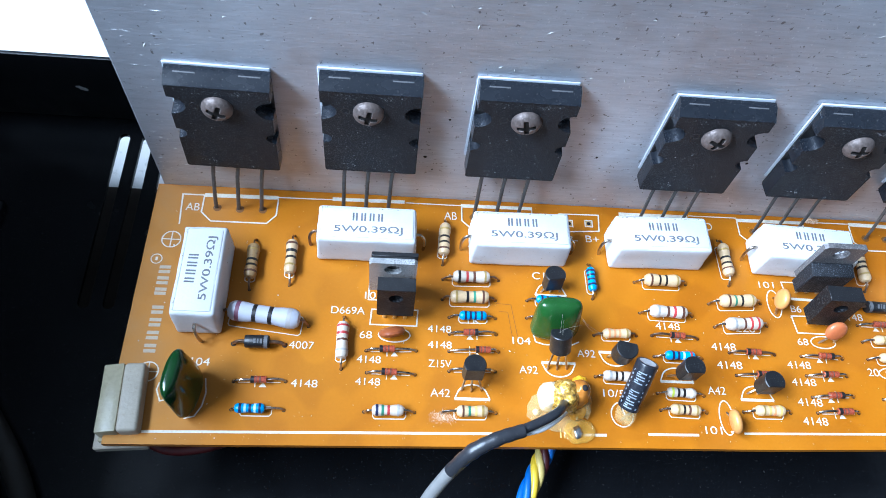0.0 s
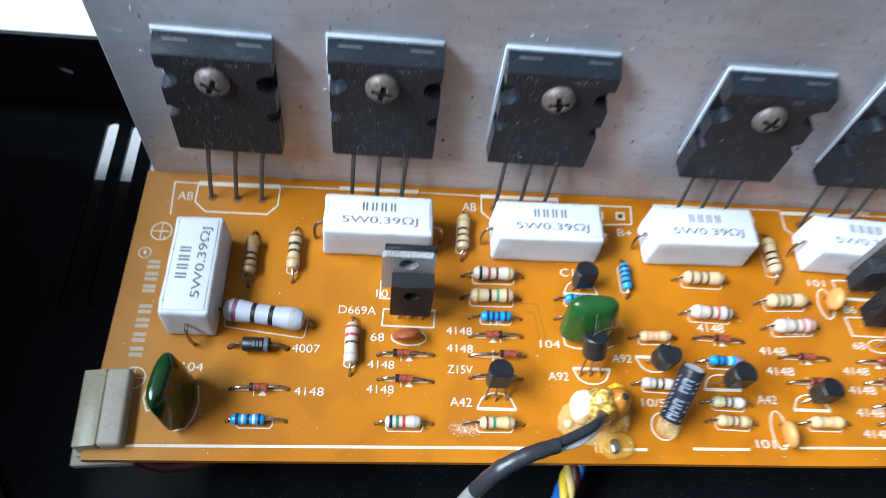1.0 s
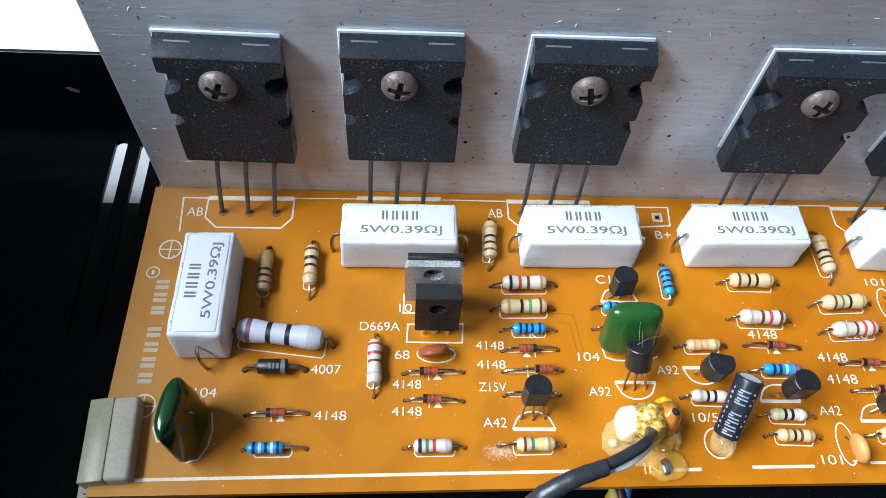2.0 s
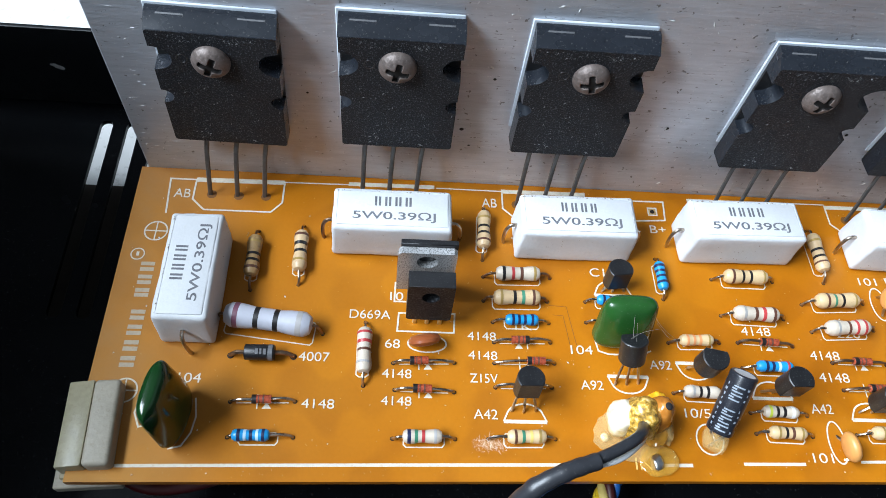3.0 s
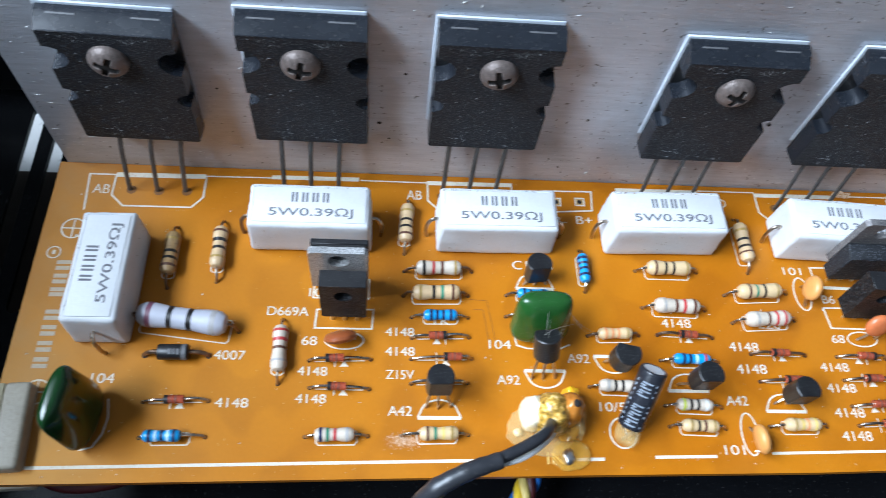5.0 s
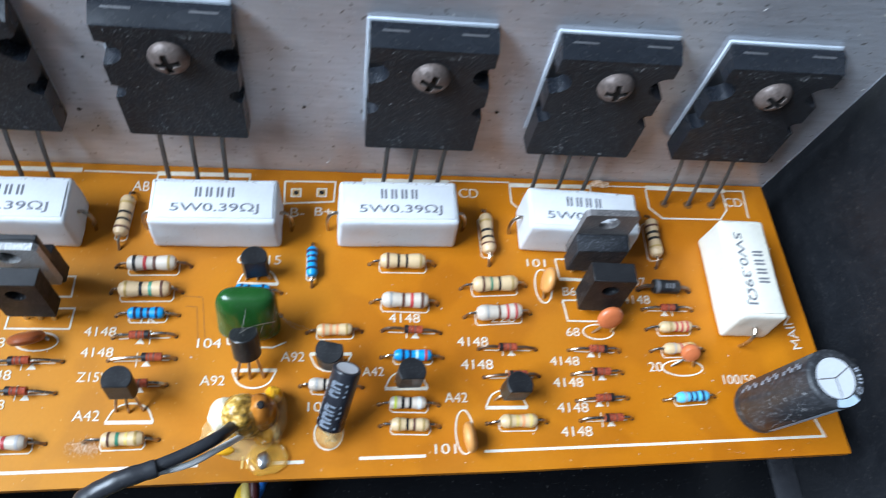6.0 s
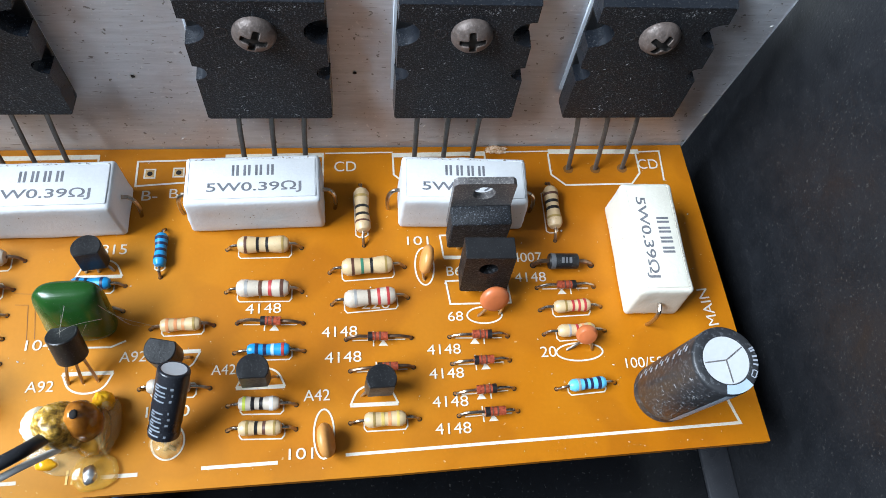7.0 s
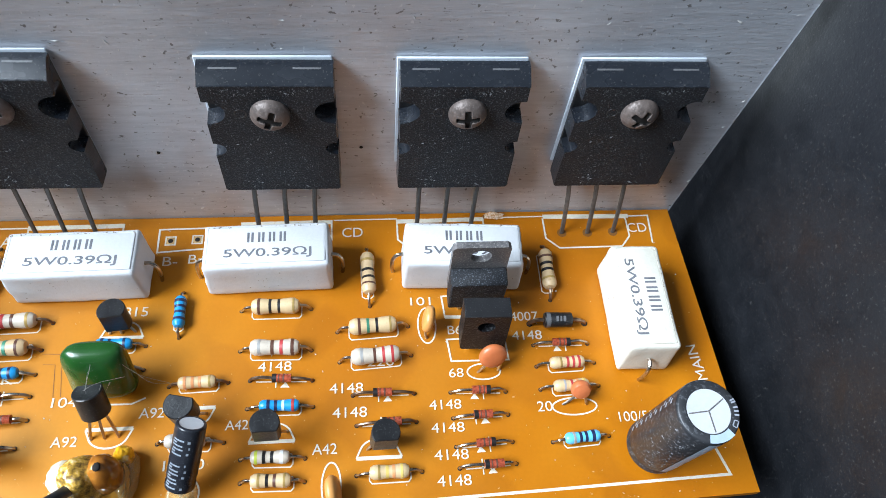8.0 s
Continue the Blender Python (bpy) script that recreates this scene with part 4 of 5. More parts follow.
# ---- white cement resistors ----
def cement(x, y, turn, length, label, ceramic, half_width=4.8, top=9.5):
    ob = thing("cement_resistor", x, y, 0, turn)
    h = length / 2
    bm = box(-h, -half_width, 0.2, h, half_width, top, 0.75, 3)
    for v in bm.verts:
        k = 1 - 0.035 * (v.co.z / top)
        v.co.x, v.co.y = v.co.x * k, v.co.y * k
    bmesh.ops.subdivide_edges(bm, edges=[e for e in bm.edges if e.calc_length() > 1.2], cuts=7, use_grid_fill=True)
    for v in bm.verts:
        p = v.co + Vector((x, y, turn))
        v.co += Vector((noise.noise(p * 0.3), noise.noise(p * 0.3 + Vector((0, 0, 9))), 0.4 * noise.noise(p * 0.3 + Vector((7, 0, 0))))) * 0.16
        v.co += Vector((noise.noise(p * 1.1), noise.noise(p * 1.1 + Vector((3, 0, 0))), 0.3 * noise.noise(p * 1.1 + Vector((0, 5, 0))))) * 0.09
    body = part("body", bm, ceramic, ob)
    rim = box(-h + 1.1, -half_width + 1.0, top - 0.2, h - 1.1, half_width - 1.0, top + 0.16, 0.3, 2)
    part("top_face", rim, ceramic, body)
    part("printed_rating", moved(lettering("5W0.39\u03a9J", 15.4, 2.3, 0.012), pose(-7.4, -3.0, top + 0.18)), PRINT, body, "grey rating print")
    part("printed_logo", moved(strokes([1.15, 1.15, 1.15, 1.15], 2.1, 0.75, 0.42), pose(-3.4, 0.5, top + 0.18)), PRINT, body)
    grime = flecks(random.Random(int(x)), 46, lambda g: (g.uniform(-h + 0.8, h - 0.8), half_width - 0.75 - abs(g.gauss(0, 0.25))), 0.12, 0.7, (0.2, 0.7))
    part("grime", moved(grime, Matrix.Translation((0, 0, top + 0.03))), GRIME, body, "brown grime along the top edge")
    pits = flecks(random.Random(int(x) + 7), 22, lambda g: (g.uniform(-h + 1, h - 1), g.uniform(1.2, top - 1.5)), 0.12, 0.35, (0.4, 0.9))
    part("pits", moved(pits, Matrix.Translation((0, -half_width * 0.985 - 0.02, 0)) @ UPRIGHT), GRIME, body)
    for s in (-1, 1):
        wire = smooth_line([(s * (h - 1.5), 0, 5.0), (s * (h + 0.6), 0, 5.2), (s * (h + 1.7), -0.3, 4.0), (s * (h + 1.9), -0.6, 1.5), (s * (h + 1.6), -0.8, -0.6)], 4)
        part("lead", tube(wire, 0.36, 7), LEAD_RUST if s < 0 and turn < 45 and turn > -45 and x < 60 else LEAD, ob)
    tagged(ob, label, "resistor", "cement resistors on the board")
    return ob


cement(14.4, -27.6, 90.5, 22.0, "white cement power resistor standing along the board's short edge", CERAMIC)
cement(49.3, -14.2, 0.5, 22.9, "white cement power resistor with grey rating print", CERAMIC)
cement(84.8, -13.5, 0.8, 23.1, "white cement power resistor with grey rating print", CERAMIC)
cement(118.2, -12.7, 1.2, 22.9, "white cement power resistor with grey rating print", CERAMIC)
cement(153.9, -13.3, -2.5, 22.5, "white cement power resistor behind two upright transistors", CERAMIC)
cement(185.6, -25.0, -91.0, 21.6, "white cement power resistor with a yellowed side", CERAMIC_OLD)


# ---- power transistors on the heat sink ----
def screw_head():
    """A pan head with a cross recess, facing -y."""
    made, n, m = bmesh.new(), 144, 44
    rings = []
    for j in range(m + 1):
        r = 3.1 * j / m
        ring = []
        for k in range(n if j else 1):
            a = 2 * math.pi * k / n
            u, v = r * math.cos(a), r * math.sin(a)
            d = 2.3 * math.sqrt(max(0.0, 1 - (r / 3.25) ** 2.4)) - 0.25
            arm = min(abs(u), abs(v)) - 0.4 * max(0.0, 1 - r / 1.0)
            if arm < 0.55 and r < 2.0:
                d -= 0.5 * min(1.0, (0.55 - arm) / 0.18) * min(1.0, (2.0 - r) / 0.4)
            ring.append(made.verts.new((u, -d, v)))
        rings.append(ring)
    base = [made.verts.new((3.1 * math.cos(2 * math.pi * k / n), 0.3, 3.1 * math.sin(2 * math.pi * k / n))) for k in range(n)]
    rings.append(base)
    for a, b in zip(rings, rings[1:]):
        for k in range(n):
            quad = list(dict.fromkeys([a[k % len(a)], a[(k + 1) % len(a)], b[(k + 1) % n], b[k]]))
            made.faces.new(quad)
    made.faces.new(list(reversed(base)))
    return made


SCREW = finish(screw_head(), "screw_head", STEEL, 50)
SCREW.materials.append(HOLE_SHADE)
# the cross recess gets its inner shade as a dark face colour
for face in SCREW.polygons:
    fx, fz = face.center.x * 1000, face.center.z * 1000
    fr = math.hypot(fx, fz)
    if min(abs(fx), abs(fz)) - 0.4 * max(0.0, 1 - fr / 1.0) < 0.5 and fr < 1.9:
        face.material_index = 1
PADS = finish(box(-10.6, -0.45, 2.6, 9.9, 0.0, 27.9, 0.12, 1), "pad", MICA)


def notched(w, h, deep):
    """A power package seen from the front, with round bites in both sides."""
    r1, z1, r2, z2 = 2.5, 19.9, 1.5, 11.2
    right = [(w, 0.35), (w, z2 - r2), *[(w - deep * r2 * math.sin(radians(a)), z2 - r2 * math.cos(radians(a))) for a in range(20, 161, 20)], (w, z2 + r2), (w, z1 - r1)]
    right += [*[(w - deep * r1 * math.sin(radians(a)), z1 - r1 * math.cos(radians(a))) for a in range(15, 166, 15)], (w, z1 + r1), (w, h - 0.4), (w - 0.4, h)]
    return [(w - 0.35, 0), *right, *[(-x, z) for x, z in reversed(right)], (-w + 0.35, 0)]


def package():
    bm = outline(notched(10.2, 26.4, 1.3), [], -4.4, -1.0, "y")
    for v in bm.verts:
        if v.co.y < -3:
            v.co.x *= 0.985
            v.co.z = v.co.z if v.co.z < 25 else v.co.z - 0.7
    return bm


PACKAGE = finish(package(), "body", EPOXY, 30)
PACKAGE.materials.append(EPOXY_SIDE)
for face in PACKAGE.polygons:
    if face.normal.y > -0.8:
        face.material_index = 1
BACKING = finish(box(-10.1, -1.03, 0.3, 10.1, -0.48, 26.3, 0.1, 1), "moulding_base", EPOXY_CLEAN)
RING = finish(lathe([(0.75, -0.02), (0.8, 0.05), (0.95, 0.05), (1.0, -0.02)], 20, Matrix.Rotation(radians(90), 4, "X")), "mould_mark", EPOXY_CLEAN)
TOPPING = finish(outline([(-4.42, 25.6), (-1.9, 27.3), (-0.9, 27.45), (-0.5, 27.4), (-0.5, 26.4), (-1.02, 26.3), (-1.02, 25.2), (-4.1, 25.2)], [], -10.12, 10.12, "x"), "moulding_step", EPOXY_SIDE)
FIBRES = finish(moved(flecks(random.Random(21), 420, lambda r: (r.uniform(-6.8, 6.8) if r.random() < 0.7 else r.uniform(-9.6, 9.6), r.choice((r.uniform(0.6, 16.6), r.uniform(0.6, 9.4), r.uniform(23.6, 25.2)))), 0.1, 0.65, (0.1, 0.4)), Matrix.Translation((0, -4.41, 0)) @ UPRIGHT), "dust_fibres", LINT)
STRIP = finish(box(-2.1, -0.14, -0.03, 2.1, 0.14, 0.03, 0.02, 1), "release_mark", RECTIFIER_INK)
FLAG = finish(outline([(-9.6, 25.4), (9.6, 25.4), (9.6, 26.36), (-9.6, 26.36)], [], -1.0, -0.47, "y"), "metal_tab", TAB_BRIGHT)


def power_transistor(x, z, tops, holes, label, tip=0.0, screw_z=20.0, screw_x=0.0, spin=0):
    ob = thing("power_transistor", x, 0, z - 0.4, 0, 0, tip)
    body = part("body", PACKAGE, EPOXY, ob)
    part("moulding_step", TOPPING, EPOXY_SIDE, ob)
    for at in (-6.2, 6.2):
        part("release_mark", STRIP, RECTIFIER_INK, body).matrix_local = pose(at * MM, -2.1 * MM, 27.18 * MM, 34)
    tagged(part("dust_fibres", FIBRES, LINT, body, "grey dust fibres"), kind="stuff")
    part("moulding_base", BACKING, EPOXY_CLEAN, ob)
    part("mould_mark", RING, EPOXY_CLEAN, body).matrix_local = pose((screw_x - 4.6) * MM, -4.4 * MM, screw_z * MM)
    part("metal_tab", FLAG, TAB_BRIGHT, ob)
    part("thermal_pad", PADS, MICA, ob, "pale bluish thermal pad")
    s = part("screw", SCREW, STEEL, ob, "dusty cross-head screw")
    s.matrix_local = pose(screw_x * MM, -4.4 * MM, screw_z * MM, 0, spin, 0)
    for dt, dh in zip((-5.45, 0, 5.45), holes):
        a, b = Vector((dt + tops - x, -2.9, 1.5)), Vector((dh[0] - x, dh[1], -z - 0.2))
        pts = [a, Vector((a.x, a.y, -1.2)), a.lerp(b, 0.35) + Vector((0, 0.3, 0)), a.lerp(b, 0.7), b]
        part("lead", tube(smooth_line(pts, 3), 0.46, 8, flat=0.65), DARK_LEAD, ob)
        part("solder_hole", lathe([(0, 0.03), (0.8, 0.03), (1.0, 0.02)], 12, Matrix.Translation((dh[0], dh[1] + 0.1, 0))), SCRATCH, board)
    tagged(ob, label, "transistor", "power transistors on the heat sink")


def three(x, y):
    return [(x - 5.3, y), (x, y - 0.1), (x + 5.35, y)]


BLACK_T = "large dusty black power transistor screwed to the heat sink"
power_transistor(19.2, 14.8, 19.6, three(18.5, -6.2), BLACK_T, 1.2, 20.2, -0.6, 22)
power_transistor(49.5, 16.1, 49.0, three(48.3, -5.6), BLACK_T, 0, 20.2, -0.5, 12)
power_transistor(80.8, 16.4, 80.4, three(80.0, -5.2), BLACK_T, 0, 20.0, 0.2, -12)
power_transistor(121.6, 15.2, 121.4, three(120.8, -5.2), BLACK_T, 0, 19.8, 0.0, 20)
power_transistor(152.0, 15.1, 151.5, three(151.2, -5.2), BLACK_T, 0, 20.0, 0.7, -5)
power_transistor(181.0, 15.1, 180.0, three(180.9, -5.5), BLACK_T, 0, 19.8, 0.3, 30)


# ---- upright transistors in the middle of each channel ----
def flat_transistor(x, y, z, turn, lean, label, feet, deep):
    """A small flat package with a screw hole."""
    ob = thing("driver_transistor", x, y, z, turn, lean)
    hole = oval(0, 7.6, 1.55, 1.55, 20)
    bm = outline([(-4.0, 0.4), (-3.6, 0), (3.6, 0), (4.0, 0.4), (4.0, 11.0), (-4.0, 11.0)], [hole], 0.0, deep, "y")
    part("body", bm, EPOXY_COARSE, ob, sharp=30)
    part("smooth_top", box(-3.95, 0.05, 10.95, 3.95, deep - 0.05, 11.06, 0.04, 1), EPOXY_CLEAN, ob)
    for s in (-2.3, 0, 2.3):
        part("lead", tube([(s, 1.4, 0.6), (s, 1.4, -feet * 0.4), (s, 1.2, -feet - 0.4)], 0.42, 6, flat=0.6), TIN, ob)
    tagged(ob, label, "transistor")


flat_transistor(56.4, -33.9, 3.5, -0.5, -3, "dusty black flat driver transistor with a screw hole", 3.5, 3.2)
flat_transistor(156.2, -31.2, 2.2, -1.5, -4, "dusty black flat driver transistor with a screw hole", 2.2, 3.9)


def tab_transistor(x, y, z, turn, lean, label, tab_mat, front, feet, high=15.6):
    """A tabbed package; front: the side of the metal (1: facing the viewer, -1: behind the body)."""
    ob = thing("tab_transistor", x, y, z, turn, lean)
    tab = outline([(-5.0, 2.0), (5.0, 2.0), (5.0, high - 0.6), (4.4, high), (-4.4, high), (-5.0, high - 0.6)], [oval(0, high - 2.8, 1.85, 1.85, 22)], 0.0, 1.3, "y")
    part("metal_tab", tab, tab_mat, ob, "tinned metal tab with a round hole", sharp=30)
    y0, y1 = (1.3, 4.5) if front > 0 else (-3.2, 0.0)
    body = box(-5.0, y0, 0, 5.0, y1, 9.2, 0.25, 1)
    for v in body.verts:
        if v.co.z > 8 and (v.co.y > 4 if front > 0 else v.co.y < -2.8):
            v.co.z -= 0.8
    part("body", body, EPOXY, ob)
    if front > 0:
        # black sheet that shows as a thin strip above the tab
        part("rear_sheet", box(-4.6, 1.32, 8.6, 5.1, 2.4, 15.3, 0.15, 1), EPOXY_CLEAN, ob, "black sheet behind the metal tab")
    for d in (-2.54, 0, 2.54):
        yy = 3.0 if front > 0 else -1.6
        part("lead", tube([(d, yy, 0.6), (d, yy, -feet * 0.5), (d, yy, -feet - 0.4)], 0.4, 6, flat=0.7), TIN, ob)
    tagged(ob, label, "transistor")


tab_transistor(55.5, -28.6, 3.0, 0, 0, "tabbed transistor whose mottled bright metal back faces the open board", TAB_MOTTLED, 1, 3.0, 14.5)
tab_transistor(155.6, -20.2, 3.2, 0, 0, "tabbed black transistor with a dusty dark metal tab", TAB, -1, 3.2)


# ---- small half-round transistors ----
def small_profile():
    arc = [(2.35 * math.cos(radians(a)), 2.35 * math.sin(radians(a))) for a in range(-38, 219, 16)]
    return [(x, y) for x, y in arc]


TO92 = outline(small_profile(), [], 0.0, 4.8)
bmesh.ops.bevel(TO92, geom=[e for e in TO92.edges if e.calc_face_angle(0) > 0.9], offset=0.15, segments=1, affect="EDGES")
TO92 = finish(TO92, "body", EPOXY_CLEAN)


def small_transistor(feet, base, turn, lean, tip, label):
    """feet: the three holes; base: the underside of the body, in millimetres."""
    ob = thing("small_transistor", *base, turn, lean, tip)
    part("body", TO92, EPOXY_CLEAN, ob)
    inverse = ob.matrix_world.inverted()
    flip = -1 if 90 < turn % 360 < 270 else 1
    for k, (fx, fy) in enumerate(feet):
        top = Vector((flip * (k - 1) * 1.27, 0, 0.3))
        foot = (inverse @ Vector((fx * MM, fy * MM, -0.5 * MM))) * 1000
        pts = [top, top + Vector((0, 0, -0.9)), top.lerp(foot, 0.6), foot]
        part("lead", tube(smooth_line(pts, 3), 0.26, 6), LEAD, ob)
    tagged(ob, label, "transistor", "small transistors on the board")


small_transistor([(71.3, -49.4), (73.5, -49.6), (75.8, -49.3)], (73.3, -47.2, 4.6), 1, -6, 0, "small black half-round transistor on splayed legs")
small_transistor([(90.4, -44.0), (92.6, -43.9), (94.9, -43.7)], (92.4, -41.0, 5.0), 184, 26, 4, "small black half-round transistor leaning over a green capacitor")
small_transistor([(90.2, -24.8), (92.4, -24.8), (94.9, -24.6)], (92.4, -24.0, 2.2), 8, -6, 0, "small black half-round transistor beside a green capacitor")
small_transistor([(104.2, -40.2), (106.3, -40.2), (108.6, -40.0)], (106.15, -41.45, 4.3), 168, -4, 0, "small black half-round transistor beside a small electrolytic capacitor")
small_transistor([(117.6, -44.2), (119.8, -44.2), (122.2, -43.8)], (119.5, -45.75, 5.4), 2, 0, 3, "small black half-round transistor in front of a blue resistor")
small_transistor([(135.2, -47.8), (137.6, -47.8), (139.6, -47.6)], (138.2, -47.1, 2.2), 2, 0, 4, "small black half-round transistor in front of a glass diode")


# ---- capacitors ----
def film_capacitor(x, y, turn, lean, tip, w, d, h, label, feet, square, ridge, mat, flank=0.7, pinch=0.0):
    ob = thing("film_capacitor", x, y, 0.6, turn, lean, tip)
    made = bmesh.new()
    bmesh.ops.create_icosphere(made, subdivisions=5, radius=1.0)
    for v in made.verts:
        c = v.co.normalized()
        e, f = square, flank
        c = Vector([math.copysign(abs(a) ** p, a) for a, p in zip(c, (e, f, e))])
        k = 1 + 0.04 * noise.noise(c * 1.3)
        edge = (1 - ridge * max(0.0, c.z) ** 2) * (1 - pinch * abs(c.x) ** 2.5)
        v.co = Vector((c.x * w / 2 * k * (1 - 0.05 * c.z), c.y * d / 2 * edge * k, h / 2 + c.z * h / 2))
    part("body", made, mat, ob, sharp=80)
    for s in (-1, 1):
        part("lead", tube([(s * feet, 0, 1.5), (s * feet, 0, -0.5), (s * feet, 0, -1.4)], 0.32, 6), LEAD, ob)
    tagged(ob, label, "capacitor")


film_capacitor(15.4, -52.2, 84, -6, 0, 11.0, 5.0, 13.8, "glossy dark green dipped film capacitor, tilted", 3.6, 0.36, 0.3, GREEN_DARK, 0.6, 0.75)
film_capacitor(92.1, -35.5, 1, -16, 0, 10.5, 5.6, 11.2, "glossy green dipped film capacitor with dust and cobweb", 3.6, 0.38, 0.25, GREEN, 0.6, 0.5)


def disc_capacitor(x, y, z, turn, lean, r, mat, label, feet):
    ob = thing("disc_capacitor", x, y, z, turn, lean)
    prof = [(0, -1.05), (r * 0.5, -1.0), (r * 0.85, -0.75), (r, -0.25), (r, 0.25), (r * 0.85, 0.75), (r * 0.5, 1.0), (0, 1.05)]
    part("body", lathe(prof, 24, Matrix.Rotation(radians(90), 4, "X")), mat, ob)
    inverse = ob.matrix_world.inverted()
    for s, (fx, fy) in zip((-1, 1), feet):
        top = Vector((s * r * 0.6, 0, -r * 0.6))
        foot = (inverse @ Vector((fx * MM, fy * MM, -0.5 * MM))) * 1000
        part("lead", tube(smooth_line([top, top + Vector((0, 0, -0.8)), foot], 3), 0.27, 6), LEAD, ob)
    tagged(ob, label, "capacitor", "disc capacitors on the board")


disc_capacitor(55.9, -37.4, 2.6, 12, 30, 2.9, DISC_BROWN, "brown ceramic disc capacitor bent down flat", [(54.4, -37.2), (59.0, -37.2)])
disc_capacitor(157.8, -33.4, 3.9, 6, -24, 2.5, DISC, "orange ceramic disc capacitor in front of a black transistor", [(155.2, -34.8), (159.0, -34.6)])
disc_capacitor(146.9, -25.6, 3.6, 80, 8, 2.5, DISC_PALE, "pale orange ceramic disc capacitor seen on edge", [(146.7, -28.0), (146.8, -23.4)])
disc_capacitor(172.8, -39.9, 2.9, -4, -30, 1.78, DISC, "orange ceramic disc capacitor leaning on a resistor", [(169.5, -41.6), (174.4, -41.8)])
disc_capacitor(130.0, -55.0, 2.8, 96, -14, 2.6, DISC_PALE, "pale orange ceramic disc capacitor standing in a printed oval", [(129.6, -56.4), (129.4, -51.6)])


def electrolytic(base, top, r, label, feet, skin):
    """A sleeved can from base to top; returns it with a function that prints on its side or its top ring."""
    a, b = Vector(base), Vector(top)
    length = (b - a).length
    ob = thing("electrolytic_capacitor", *base)
    m = (b - a).to_track_quat("Z", "Y").to_matrix().to_4x4()
    ob.matrix_world = Matrix.Translation(a * MM) @ m
    ring = 0.70 if r > 4 else 0.79
    prof = [(r * 0.8, -0.05), (r * 0.97, 0.1), (r, 0.5), (r, 1.0), (r * 0.965, 1.5), (r * 0.965, 2.0), (r, 2.5), (r, length - 0.14 * r), (r * 0.99, length - 0.08 * r), (r * 0.965, length - 0.03 * r), (r * 0.92, length + 0.01), (r * (ring + 0.03), length + 0.05), (r * ring, length + 0.02), (r * (ring - 0.01), length - 0.15)]
    sleeve = part("sleeve", lathe(prof, 48), skin, ob, "glossy black plastic sleeve")
    can = part("can_top", lathe([(0, length - 0.06), (r * 0.4, length - 0.05), (r * (ring - 0.02), length - 0.02), (r * (ring + 0.02), length - 0.3)], 40), CAN, ob, "silver can top with scored lines")
    back = m.to_3x3().transposed()

    def heading(way):
        near = back @ Vector(way)
        return math.degrees(math.atan2(near.y, near.x))

    def printed(name, way, wide, lo, hi, mat, on_top=False, turn=0.0):
        patch, n, mid = bmesh.new(), 10, heading(way) + turn
        rows = []
        for edge in (lo, hi):
            rho, z = (edge, length + 0.075) if on_top else (r + 0.035, edge)
            rows.append([patch.verts.new((rho * math.cos(radians(mid + wide * (k / n - 0.5))), rho * math.sin(radians(mid + wide * (k / n - 0.5))), z)) for k in range(n + 1)])
        for k in range(n):
            patch.faces.new((rows[0][k], rows[0][k + 1], rows[1][k + 1], rows[1][k]))
        part(name, patch, mat, sleeve)

    def scored(way):
        line = box(0, -0.09, length - 0.08, r * (ring - 0.05), 0.09, length + 0.0)
        part("score_line", moved(line, Matrix.Rotation(radians(heading(way)), 4, "Z")), TAB, can)

    inverse = ob.matrix_world.inverted()
    for s, (fx, fy) in zip((-1, 1), feet):
        foot = (inverse @ Vector((fx * MM, fy * MM, -0.5 * MM))) * 1000
        part("lead", tube(smooth_line([(s * r * 0.45, 0, 0.3), (s * r * 0.45, 0, -0.8), foot], 3), 0.3, 6), TIN, ob)
    tagged(ob, label, "capacitor")

    def dusted(way, wide, lo, hi, count):
        mid, rng = radians(heading(way)), random.Random(31)
        specks = flecks(rng, count, lambda g: (g.gauss(0, 0.4) * radians(wide) * r, g.uniform(lo, hi)), 0.12, 0.8, (0.15, 0.5))
        for v in specks.verts:
            a, rho = mid + v.co.x / r, r + 0.02 + 0.5 * v.co.z
            v.co = Vector((rho * math.cos(a), rho * math.sin(a), v.co.y))
        part("dust_specks", specks, LINT, sleeve, "grey dust specks")

    return printed, scored, dusted


printed, scored, dusted = electrolytic((183.5, -50.3, 2.6), (184.0, -52.0, 24.8), 4.72, "large black electrolytic capacitor standing at the corner of the board", [(182.0, -50.4), (185.4, -50.4)], SLEEVE_DUSTY)
for way in ((0.83, 0.55, 0), (0.1, -0.99, 0), (-0.99, -0.08, 0)):
    scored(way)
dusted((-0.62, -0.78, 0), 60, 3.0, 20.5, 240)
printed("side_stripe", (0.25, -0.96, 0), 46, 2.6, 21.5, SLEEVE_STRIPE)
printed("top_stripe", (0.25, -0.96, 0), 52, 3.42, 4.62, SLEEVE_STRIPE, True)
for k in range(17):
    if k % 6 != 5:
        printed("printed_bar", (-0.86, 0.51, 0), 10, 2.9 + 1.05 * k, 3.55 + 1.05 * k, SLEEVE_INK, False, -5 if k % 2 else 2)
for turn in (-3, 5, 13, 24, 29):
    printed("printed_bar", (0.99, -0.1, 0), 3.5, 3.7, 4.4, SLEEVE_INK, True, turn - 2)
for turn, lo, hi, wide in ((-24, 3.65, 3.8, 14), (-24, 4.25, 4.4, 14), (-31, 3.8, 4.25, 2), (-17, 3.8, 4.25, 2)):
    printed("printed_mark", (0.99, -0.1, 0), wide, lo, hi, SLEEVE_INK, True, turn)
